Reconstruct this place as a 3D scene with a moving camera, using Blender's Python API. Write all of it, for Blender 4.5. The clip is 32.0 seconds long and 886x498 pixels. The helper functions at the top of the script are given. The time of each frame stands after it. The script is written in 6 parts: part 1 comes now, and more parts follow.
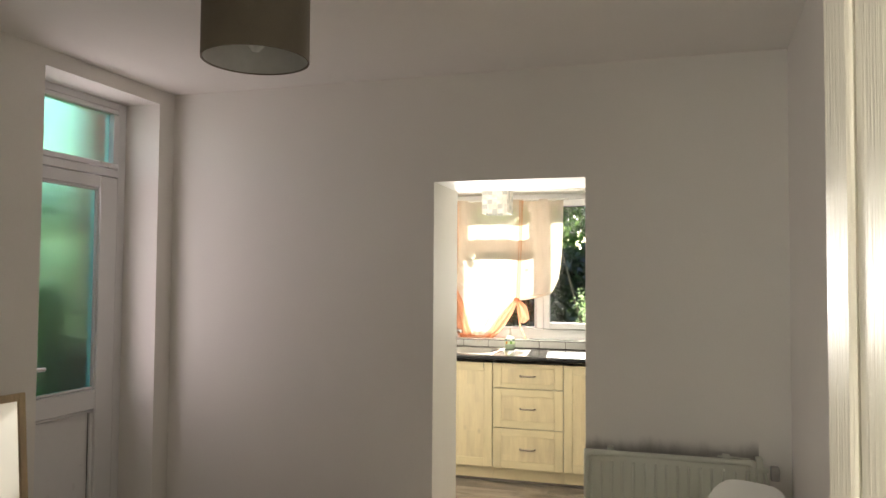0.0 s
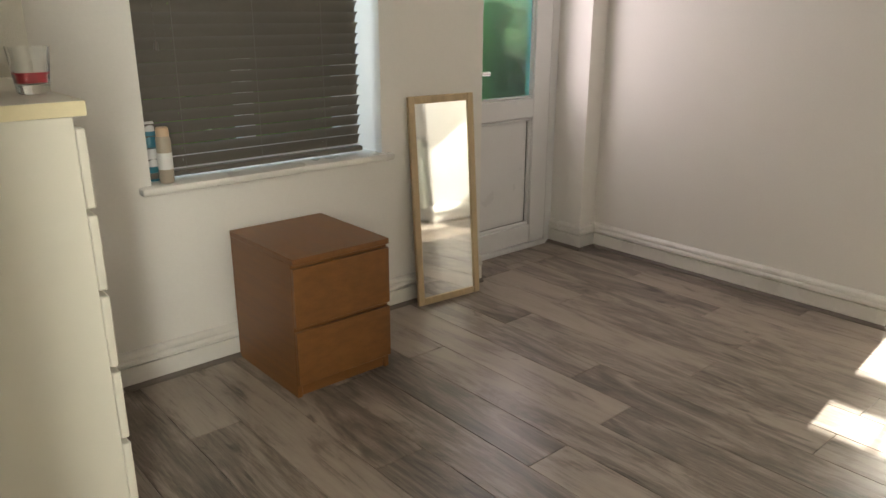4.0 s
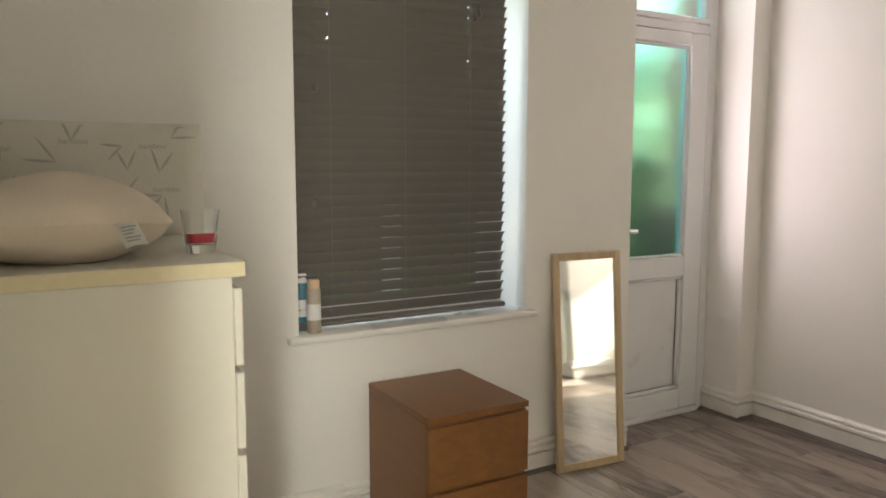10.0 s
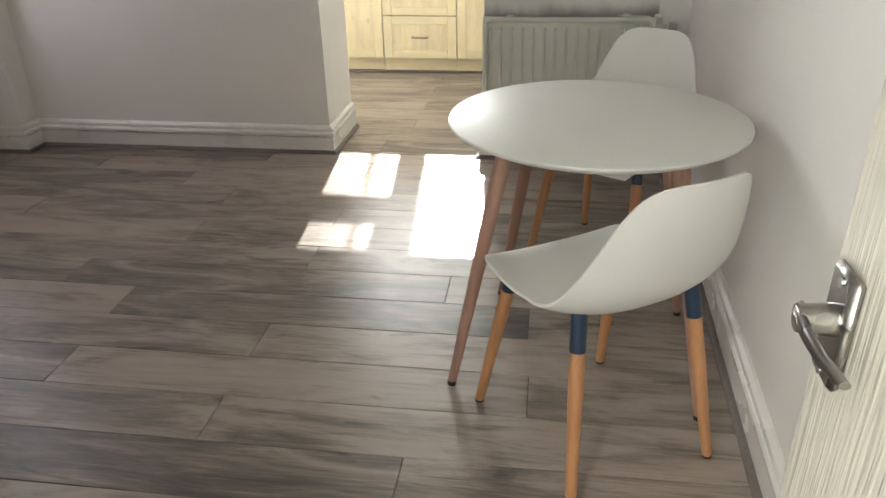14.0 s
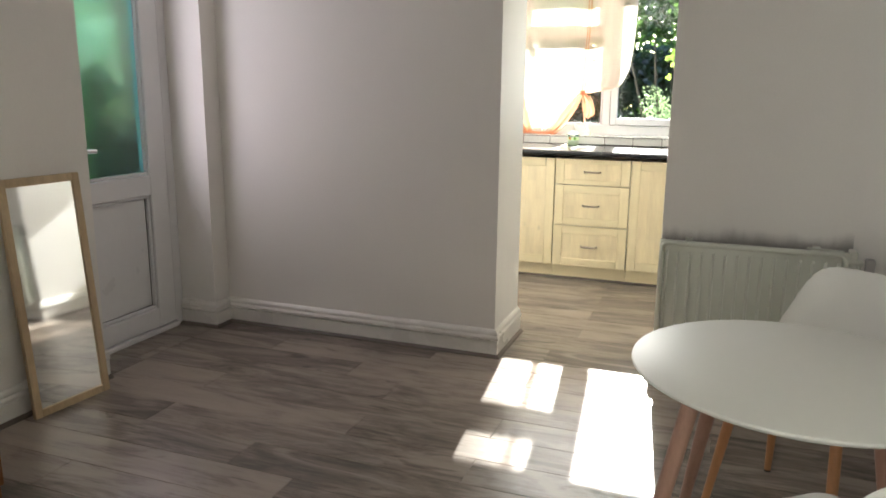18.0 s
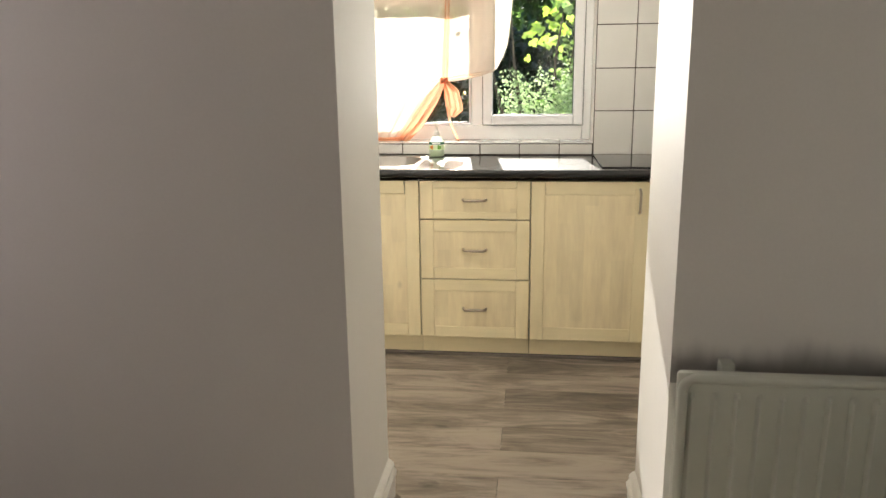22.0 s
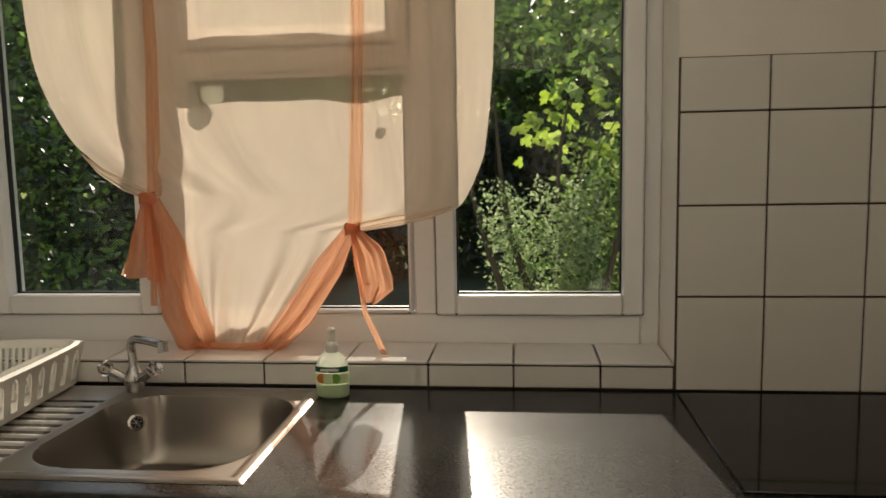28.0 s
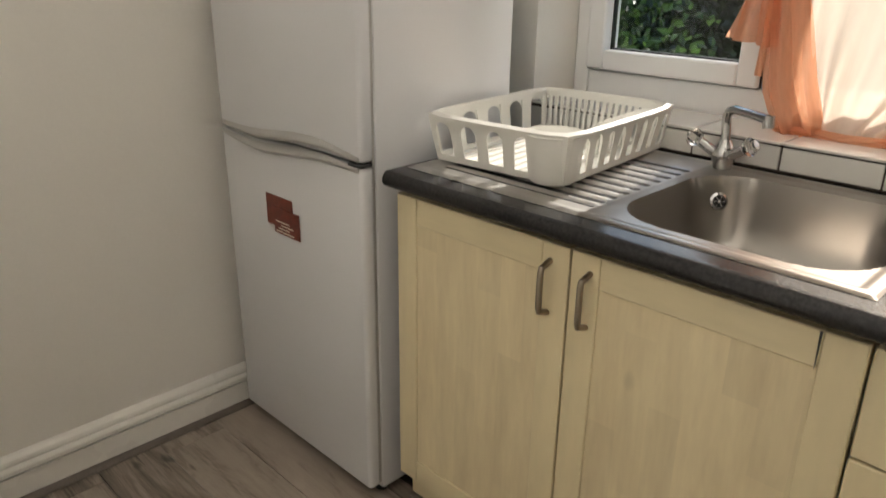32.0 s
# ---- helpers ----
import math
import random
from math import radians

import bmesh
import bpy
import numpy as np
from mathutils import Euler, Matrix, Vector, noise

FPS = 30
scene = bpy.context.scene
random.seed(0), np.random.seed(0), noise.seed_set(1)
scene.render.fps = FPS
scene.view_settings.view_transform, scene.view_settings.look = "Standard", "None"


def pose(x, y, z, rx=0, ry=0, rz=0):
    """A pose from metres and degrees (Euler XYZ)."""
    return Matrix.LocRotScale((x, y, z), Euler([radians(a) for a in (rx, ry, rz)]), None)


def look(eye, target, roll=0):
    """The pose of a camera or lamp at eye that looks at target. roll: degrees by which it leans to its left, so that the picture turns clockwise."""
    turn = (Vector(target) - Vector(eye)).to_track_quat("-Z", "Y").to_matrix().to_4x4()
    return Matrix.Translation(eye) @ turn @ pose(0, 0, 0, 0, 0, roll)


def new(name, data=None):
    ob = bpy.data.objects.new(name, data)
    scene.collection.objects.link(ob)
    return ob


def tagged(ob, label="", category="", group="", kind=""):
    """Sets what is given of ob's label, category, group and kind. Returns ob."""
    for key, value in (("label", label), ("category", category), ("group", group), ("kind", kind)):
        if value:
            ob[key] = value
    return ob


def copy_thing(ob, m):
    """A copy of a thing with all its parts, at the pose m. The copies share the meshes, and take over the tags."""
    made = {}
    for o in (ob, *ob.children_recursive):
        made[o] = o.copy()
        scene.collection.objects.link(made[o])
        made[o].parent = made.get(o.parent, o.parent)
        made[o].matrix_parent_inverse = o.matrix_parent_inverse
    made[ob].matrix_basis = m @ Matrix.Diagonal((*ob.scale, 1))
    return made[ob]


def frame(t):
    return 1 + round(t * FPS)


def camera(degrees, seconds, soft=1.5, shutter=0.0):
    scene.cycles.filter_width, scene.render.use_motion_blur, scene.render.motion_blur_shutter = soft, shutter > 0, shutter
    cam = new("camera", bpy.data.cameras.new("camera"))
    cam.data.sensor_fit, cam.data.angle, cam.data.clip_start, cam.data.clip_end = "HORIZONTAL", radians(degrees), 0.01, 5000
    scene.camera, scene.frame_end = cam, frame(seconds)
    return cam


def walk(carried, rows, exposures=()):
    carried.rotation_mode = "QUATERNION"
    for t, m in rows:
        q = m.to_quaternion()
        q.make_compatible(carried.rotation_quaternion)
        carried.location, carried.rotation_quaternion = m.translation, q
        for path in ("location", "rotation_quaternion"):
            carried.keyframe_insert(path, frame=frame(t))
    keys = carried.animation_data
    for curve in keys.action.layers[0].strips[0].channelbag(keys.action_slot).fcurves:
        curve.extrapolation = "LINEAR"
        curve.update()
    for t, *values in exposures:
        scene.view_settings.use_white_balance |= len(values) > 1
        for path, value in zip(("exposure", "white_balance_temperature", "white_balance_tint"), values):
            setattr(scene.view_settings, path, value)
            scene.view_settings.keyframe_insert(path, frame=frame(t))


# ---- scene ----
cam = camera(61.9, 32.0, shutter=0.2)
PATH = [
    (0, (1.14, -3.653, 1.489), (0.556, -1.741, 1.568), 0.4),
    (0.5, (1.118, -3.633, 1.508), (0.577, -1.711, 1.624), 0.6),
    (0.8, (1.117, -3.637, 1.487), (0.593, -1.707, 1.505), 0.9),
    (1, (1.095, -3.614, 1.48), (0.59, -1.682, 1.372), 0.8),
    (1.5, (1.105, -3.518, 1.397), (0.63, -1.633, 0.928), 0.3),
    (2, (1.078, -3.535, 1.328), (0.675, -1.717, 0.598), 1.0),
    (2.5, (1.003, -3.55, 1.328), (0.516, -1.805, 0.481), 1.8),
    (3, (1.006, -3.443, 1.319), (-0.031, -1.919, 0.542), 0.9),
    (3.3, (0.989, -3.417, 1.32), (-0.297, -2.05, 0.629), 0.1),
    (3.5, (0.994, -3.428, 1.331), (-0.371, -2.12, 0.678), 0.1),
    (4, (0.989, -3.448, 1.329), (-0.453, -2.203, 0.718), 0.1),
    (4.5, (0.979, -3.459, 1.335), (-0.534, -2.302, 0.722), 0.5),
    (6.5, (0.932, -3.405, 1.314), (-0.727, -2.627, 0.513), -1.1),
    (7, (0.9, -3.421, 1.297), (-0.849, -2.571, 0.831), -0.7),
    (7.4, (0.937, -3.43, 1.385), (-0.85, -2.558, 1.17), -0.5),
    (7.5, (0.941, -3.437, 1.386), (-0.848, -2.557, 1.23), 0.2),
    (8, (0.946, -3.458, 1.424), (-0.828, -2.538, 1.484), 0.7),
    (8.5, (0.957, -3.459, 1.451), (-0.796, -2.511, 1.622), 0.5),
    (9, (0.956, -3.447, 1.456), (-0.789, -2.491, 1.664), 0.6),
    (9.5, (0.945, -3.431, 1.414), (-0.807, -2.469, 1.469), 0.4),
    (10, (0.918, -3.417, 1.361), (-0.803, -2.426, 1.133), 0.1),
    (10.5, (0.946, -3.454, 1.335), (-0.605, -2.245, 0.975), 0.3),
    (11, (0.947, -3.515, 1.344), (-0.241, -1.946, 0.991), 0.3),
    (11.2, (0.96, -3.51, 1.387), (-0.065, -1.83, 1.029), 0.7),
    (11.5, (0.962, -3.511, 1.387), (0.19, -1.696, 1.06), 0.8),
    (12, (1.014, -3.525, 1.409), (0.542, -1.604, 1.115), 0.1),
    (12.2, (1.014, -3.523, 1.405), (0.617, -1.586, 1.105), -0.1),
    (12.5, (1.034, -3.511, 1.381), (0.703, -1.575, 1.005), -0.9),
    (13, (1.041, -3.495, 1.322), (0.766, -1.617, 0.692), -1.1),
    (13.5, (1.048, -3.491, 1.269), (0.79, -1.694, 0.431), -1.5),
    (14, (1.054, -3.491, 1.256), (0.794, -1.725, 0.354), -1.1),
    (14.5, (1.054, -3.488, 1.32), (0.775, -1.642, 0.603), -0.4),
    (15, (1.067, -3.502, 1.391), (0.763, -1.569, 0.976), -0.1),
    (15.5, (1.044, -3.527, 1.422), (0.733, -1.561, 1.229), 0.8),
    (17.5, (0.984, -3.467, 1.385), (0.232, -1.63, 1.145), 0.9),
    (18, (0.969, -3.446, 1.332), (0.289, -1.614, 0.909), 0.6),
    (18.5, (0.954, -3.408, 1.321), (0.33, -1.574, 0.825), 0.6),
    (19, (0.948, -3.242, 1.355), (0.324, -1.408, 0.858), 0.9),
    (19.5, (0.936, -3.066, 1.361), (0.299, -1.224, 0.912), 0.9),
    (20, (0.784, -2.898, 1.349), (0.255, -1.017, 0.922), 0.9),
    (20.3, (0.662, -2.768, 1.355), (0.235, -0.86, 0.933), 0.4),
    (20.5, (0.618, -2.668, 1.355), (0.244, -0.75, 0.927), -0.0),
    (21, (0.563, -2.333, 1.344), (0.23, -0.41, 0.906), -0.4),
    (21.5, (0.516, -2.063, 1.353), (0.198, -0.14, 0.902), -0.4),
    (22, (0.421, -1.685, 1.344), (0.184, 0.247, 0.887), -0.7),
    (22.5, (0.429, -1.253, 1.321), (0.246, 0.681, 0.843), -0.6),
    (23, (0.426, -0.885, 1.347), (0.26, 1.043, 0.841), 0.4),
    (23.5, (0.317, -0.512, 1.365), (0.297, 1.422, 0.854), 0.2),
    (24, (0.324, -0.228, 1.353), (0.347, 1.681, 0.756), 0.0),
    (24.5, (0.369, 0.009, 1.332), (0.344, 1.825, 0.495), -0.3),
    (25, (0.347, 0.145, 1.286), (0.358, 1.883, 0.295), -0.1),
    (25.5, (0.3, 0.279, 1.342), (0.386, 2.094, 0.508), 0.6),
    (26, (0.308, 0.326, 1.396), (0.423, 2.247, 0.851), 1.0),
    (26.5, (0.345, 0.336, 1.459), (0.41, 2.319, 1.205), 0.8),
    (28.5, (0.371, 0.569, 1.474), (-0.113, 2.499, 1.271), -1.5),
    (28.7, (0.341, 0.577, 1.453), (-0.296, 2.462, 1.254), -1.4),
    (29, (0.289, 0.584, 1.473), (-0.584, 2.37, 1.248), -1.0),
    (29.5, (0.209, 0.57, 1.468), (-0.983, 2.164, 1.273), 0.3),
    (30, (0.186, 0.563, 1.489), (-1.168, 2.034, 1.422), 0.7),
    (30.3, (0.197, 0.579, 1.498), (-1.208, 2.001, 1.529), 0.1),
    (30.5, (0.169, 0.578, 1.495), (-1.241, 1.996, 1.539), 0.4),
    (31, (0.152, 0.588, 1.46), (-1.278, 1.978, 1.307), 1.0),
    (31.5, (0.122, 0.611, 1.408), (-1.272, 1.963, 0.929), 1.0),
    (32, (0.111, 0.63, 1.359), (-1.203, 1.951, 0.632), 0.7),
]
EXPOSURES = [(0.0, 1.75, 6480, 7), (1.0, 1.9, 6360, 6), (2.0, 2.2, 5900, 6), (3.0, 2.45, 6010, 6), (4.0, 2.6, 6400, 5), (7.0, 3.0, 6340, 6), (8.0, 2.4, 6810, 6), (9.0, 2.5, 7000, 7), (10.0, 2.75, 6410, 6), (11.0, 2.3, 6100, 7), (12.0, 1.85, 6240, 6), (13.0, 1.97, 6140, 6), (14.0, 2.35, 5810, 6), (15.0, 2.0, 6410, 6), (17.5, 2.1, 5910, 6), (19.0, 2.05, 5990, 6), (20.0, 1.85, 6140, 6), (21.0, 1.9, 6210, 6), (22.0, 1.6, 6350, 9), (23.0, 1.24, 6350, 9), (24.0, 1.09, 6550, 11), (25.0, 1.62, 7050, 11), (26.0, 0.8, 6650, 11), (28.5, -0.26, 7400, 11), (29.2, -0.2, 7400, 11), (30.0, 0.0, 7100, 11), (31.0, 0.29, 6550, 11), (32.0, 0.6, 6350, 11)]
walk(cam, [(t, look(eye, target, roll)) for t, eye, target, roll in PATH], EXPOSURES)

# ---- world and lights ----
SUN_DIR = Vector((0.106, -1.0, -0.555)).normalized()
world = bpy.data.worlds.new("sky")
scene.world = world
world.use_nodes = True
wn, wl = world.node_tree.nodes, world.node_tree.links
sky = wn.new("ShaderNodeTexSky")
sky.sky_type, sky.sun_disc = "NISHITA", False
sky.sun_elevation = math.asin(-SUN_DIR.z)
sky.sun_rotation = math.atan2(-SUN_DIR.x, -SUN_DIR.y)
sky.air_density, sky.dust_density = 1.0, 1.0
wn["Background"].inputs["Strength"].default_value = 0.15
wl.new(sky.outputs["Color"], wn["Background"].inputs["Color"])

sun = new("sun", bpy.data.lights.new("sun", "SUN"))
sun.data.energy, sun.data.angle, sun.data.color = 5.0, radians(0.5), (1.0, 0.93, 0.82)
sun.matrix_world = look((0, 0, 0), SUN_DIR)


def area_lamp(name, place, aim, w, h, power, color, spread=180):
    """An area lamp that stands in for daylight, at an opening or as added fill in the hall."""
    la = new(name, bpy.data.lights.new(name, "AREA"))
    la.data.shape, la.data.size, la.data.size_y = "RECTANGLE", w, h
    la.data.energy, la.data.color = power, color
    la.data.spread = radians(spread)
    la.matrix_world = look(place, aim)
    return la


area_lamp("kitchen_window_sky", (-0.25, 2.12, 1.50), (-0.12, 1.17, 2.06), 1.0, 0.8, 15.5, (1.0, 0.94, 0.85), 122)
# two added fill lamps in the unseen hall, with no window or glazing there
area_lamp("hall_window_light", (2.08, -3.94, 1.58), (-1.5, -2.70, 1.45), 0.62, 1.6, 22, (1.0, 0.95, 0.86))
area_lamp("hall_door_light", (0.15, -4.75, 1.5), (1.5, -1.2, 1.35), 0.7, 1.8, 10, (1.0, 0.94, 0.83))
area_lamp("back_door_sky", (-1.83, -0.55, 1.60), (1.4, -0.35, 1.7), 0.5, 1.5, 1.6, (1.0, 0.80, 0.83), 170)
area_lamp("blind_window_sky", (-1.84, -2.05, 1.5), (0.0, -2.05, 1.5), 0.85, 1.35, 0.8, (1.0, 0.97, 0.93))

# ---- materials ----


def mat(name, base, rough=0.6, metal=0.0, var=0.08, scale=6.0, fine=60.0, bump=0.02, stretch=(1, 1, 1), tint=None, spec=0.5, coat=0.0):
    """A surface with variation at two scales; stretch draws the grain out along an axis; tint is a second colour in the broad patches."""
    m = bpy.data.materials.new(name)
    m.use_nodes = True
    nt = m.node_tree
    b = nt.nodes["Principled BSDF"]
    co = nt.nodes.new("ShaderNodeTexCoord")
    mp = nt.nodes.new("ShaderNodeMapping")
    mp.inputs["Scale"].default_value = stretch
    nt.links.new(co.outputs["Object"], mp.inputs["Vector"])
    n1, n2 = nt.nodes.new("ShaderNodeTexNoise"), nt.nodes.new("ShaderNodeTexNoise")
    n1.inputs["Scale"].default_value, n1.inputs["Detail"].default_value = scale, 4
    n2.inputs["Scale"].default_value, n2.inputs["Detail"].default_value = fine, 6
    for n in (n1, n2):
        nt.links.new(mp.outputs["Vector"], n.inputs["Vector"])
    add = nt.nodes.new("ShaderNodeMath")
    add.operation = "MULTIPLY_ADD"
    nt.links.new(n2.outputs["Fac"], add.inputs[0])
    add.inputs[1].default_value = 0.5
    nt.links.new(n1.outputs["Fac"], add.inputs[2])
    ramp = nt.nodes.new("ShaderNodeValToRGB")
    lo = tint if tint else tuple(c * (1 - var) for c in base)
    hi = tuple(min(1.0, c * (1 + var * 0.6)) for c in base)
    ramp.color_ramp.elements[0].position, ramp.color_ramp.elements[0].color = 0.5, (*lo, 1)
    ramp.color_ramp.elements[1].position, ramp.color_ramp.elements[1].color = 0.95, (*hi, 1)
    nt.links.new(add.outputs[0], ramp.inputs["Fac"])
    nt.links.new(ramp.outputs["Color"], b.inputs["Base Color"])
    r = nt.nodes.new("ShaderNodeMapRange")
    r.inputs["To Min"].default_value, r.inputs["To Max"].default_value = max(0.02, rough - 0.07), min(1, rough + 0.07)
    nt.links.new(n1.outputs["Fac"], r.inputs["Value"])
    nt.links.new(r.outputs["Result"], b.inputs["Roughness"])
    b.inputs["Metallic"].default_value = metal
    b.inputs["Specular IOR Level"].default_value = spec
    b.inputs["Coat Weight"].default_value = coat
    if bump:
        bp = nt.nodes.new("ShaderNodeBump")
        bp.inputs["Strength"].default_value, bp.inputs["Distance"].default_value = min(1.0, bump * 10), 0.003
        nt.links.new(n2.outputs["Fac"], bp.inputs["Height"])
        nt.links.new(bp.outputs["Normal"], b.inputs["Normal"])
    return m


def glass_mat(name, color=(1, 1, 1), rough=0.0):
    m = bpy.data.materials.new(name)
    m.use_nodes = True
    b = m.node_tree.nodes["Principled BSDF"]
    b.inputs["Base Color"].default_value = (*color, 1)
    b.inputs["Roughness"].default_value, b.inputs["Transmission Weight"].default_value, b.inputs["IOR"].default_value = rough, 1.0, 1.45
    return m


def pane_mat(name, tint=(0.95, 0.98, 0.97), gloss=0.035):
    """Thin clear window glass."""
    m = bpy.data.materials.new(name)
    m.use_nodes = True
    nt = m.node_tree
    nt.nodes.remove(nt.nodes["Principled BSDF"])
    t, g, mx = nt.nodes.new("ShaderNodeBsdfTransparent"), nt.nodes.new("ShaderNodeBsdfGlossy"), nt.nodes.new("ShaderNodeMixShader")
    t.inputs["Color"].default_value = (*tint, 1)
    g.inputs["Roughness"].default_value = 0.02
    mx.inputs["Fac"].default_value = gloss
    nt.links.new(t.outputs[0], mx.inputs[1])
    nt.links.new(g.outputs[0], mx.inputs[2])
    nt.links.new(mx.outputs[0], nt.nodes["Material Output"].inputs["Surface"])
    return m


def cloth_mat(name, color, clear, trans):
    """Sheer cloth: part open weave, part light-passing thread."""
    m = bpy.data.materials.new(name)
    m.use_nodes = True
    nt = m.node_tree
    nt.nodes.remove(nt.nodes["Principled BSDF"])
    d, tl, tp = nt.nodes.new("ShaderNodeBsdfDiffuse"), nt.nodes.new("ShaderNodeBsdfTranslucent"), nt.nodes.new("ShaderNodeBsdfTransparent")
    no = nt.nodes.new("ShaderNodeTexNoise")
    no.inputs["Scale"].default_value = 9
    mc = nt.nodes.new("ShaderNodeValToRGB")
    mc.color_ramp.elements[0].color = (*[c * 0.88 for c in color], 1)
    mc.color_ramp.elements[1].color = (*[min(1, c * 1.06) for c in color], 1)
    nt.links.new(no.outputs["Fac"], mc.inputs["Fac"])
    for n in (d, tl):
        nt.links.new(mc.outputs["Color"], n.inputs["Color"])
    tp.inputs["Color"].default_value = (*[0.5 + 0.5 * c for c in color], 1)
    a, b = nt.nodes.new("ShaderNodeMixShader"), nt.nodes.new("ShaderNodeMixShader")
    a.inputs["Fac"].default_value, b.inputs["Fac"].default_value = trans, clear
    nt.links.new(d.outputs[0], a.inputs[1])
    nt.links.new(tl.outputs[0], a.inputs[2])
    nt.links.new(a.outputs[0], b.inputs[1])
    nt.links.new(tp.outputs[0], b.inputs[2])
    nt.links.new(b.outputs[0], nt.nodes["Material Output"].inputs["Surface"])
    return m


def plank_mat():
    """Grey-brown weathered laminate; each plank takes its own shade and stretch of the grain."""
    m = bpy.data.materials.new("grey_oak_laminate")
    m.use_nodes = True
    nt = m.node_tree
    b = nt.nodes["Principled BSDF"]
    b.inputs["Specular IOR Level"].default_value = 0.52
    co, oi = nt.nodes.new("ShaderNodeTexCoord"), nt.nodes.new("ShaderNodeObjectInfo")
    off = nt.nodes.new("ShaderNodeVectorMath")
    off.operation = "SCALE"
    off.inputs[0].default_value = (13.0, 41.0, 7.0)
    nt.links.new(oi.outputs["Random"], off.inputs["Scale"])

    def layer(across, scale, detail, rough, warp):
        mp, n = nt.nodes.new("ShaderNodeMapping"), nt.nodes.new("ShaderNodeTexNoise")
        mp.inputs["Scale"].default_value = (1.0, across, 1.0)
        nt.links.new(co.outputs["Object"], mp.inputs["Vector"])
        nt.links.new(off.outputs["Vector"], mp.inputs["Location"])
        nt.links.new(mp.outputs["Vector"], n.inputs["Vector"])
        n.inputs["Scale"].default_value, n.inputs["Detail"].default_value = scale, detail
        n.inputs["Roughness"].default_value, n.inputs["Distortion"].default_value = rough, warp
        return n.outputs["Fac"]

    def combine(a, k, c):
        n = nt.nodes.new("ShaderNodeMath")
        n.operation = "MULTIPLY_ADD"
        nt.links.new(a, n.inputs[0])
        n.inputs[1].default_value = k
        if isinstance(c, float):
            n.inputs[2].default_value = c
        else:
            nt.links.new(c, n.inputs[2])
        return n.outputs[0]
    cloud = layer(4.2, 1.7, 7, 0.64, 1.0)        # broad light and dark stretches
    grain = layer(14.0, 2.2, 12, 0.72, 1.4)       # drawn-out grain
    fine = layer(30.0, 9.0, 6, 0.7, 0.3)        # fine fibres
    knot = layer(2.6, 3.6, 2, 0.4, 1.2)          # dark knots
    v = combine(cloud, 1.05, -0.49)
    v = combine(grain, 0.52, v)
    v = combine(fine, 0.30, v)
    v = combine(oi.outputs["Random"], 0.21, v)
    kr = nt.nodes.new("ShaderNodeMapRange")
    kr.inputs["From Min"].default_value, kr.inputs["From Max"].default_value = 0.66, 0.76
    nt.links.new(knot, kr.inputs["Value"])
    v = combine(kr.outputs["Result"], -0.20, v)
    crack = layer(24.0, 1.5, 5, 0.55, 1.6)       # thin dark splits along the grain
    cr = nt.nodes.new("ShaderNodeMapRange")
    cr.inputs["From Min"].default_value, cr.inputs["From Max"].default_value = 0.63, 0.70
    nt.links.new(crack, cr.inputs["Value"])
    v = combine(cr.outputs["Result"], -0.15, v)
    swirl = layer(3.2, 7.0, 6, 0.7, 2.5)         # small rough knots
    sw = nt.nodes.new("ShaderNodeMapRange")
    sw.inputs["From Min"].default_value, sw.inputs["From Max"].default_value = 0.68, 0.78
    nt.links.new(swirl, sw.inputs["Value"])
    v = combine(sw.outputs["Result"], -0.20, v)
    ramp = nt.nodes.new("ShaderNodeValToRGB")
    el = ramp.color_ramp.elements
    el[0].position, el[0].color = 0.24, (0.064, 0.053, 0.045, 1)
    el[1].position, el[1].color = 0.80, (0.39, 0.33, 0.275, 1)
    for p, c in ((0.37, (0.115, 0.095, 0.078, 1)), (0.50, (0.215, 0.178, 0.146, 1)), (0.61, (0.33, 0.278, 0.23, 1))):
        el.new(p).color = c
    nt.links.new(v, ramp.inputs["Fac"])
    nt.links.new(ramp.outputs["Color"], b.inputs["Base Color"])
    r = nt.nodes.new("ShaderNodeMapRange")
    r.inputs["To Min"].default_value, r.inputs["To Max"].default_value = 0.24, 0.38
    nt.links.new(grain, r.inputs["Value"])
    nt.links.new(r.outputs["Result"], b.inputs["Roughness"])
    bp = nt.nodes.new("ShaderNodeBump")
    bp.inputs["Strength"].default_value, bp.inputs["Distance"].default_value = 0.2, 0.002
    nt.links.new(fine, bp.inputs["Height"])
    nt.links.new(bp.outputs["Normal"], b.inputs["Normal"])
    return m


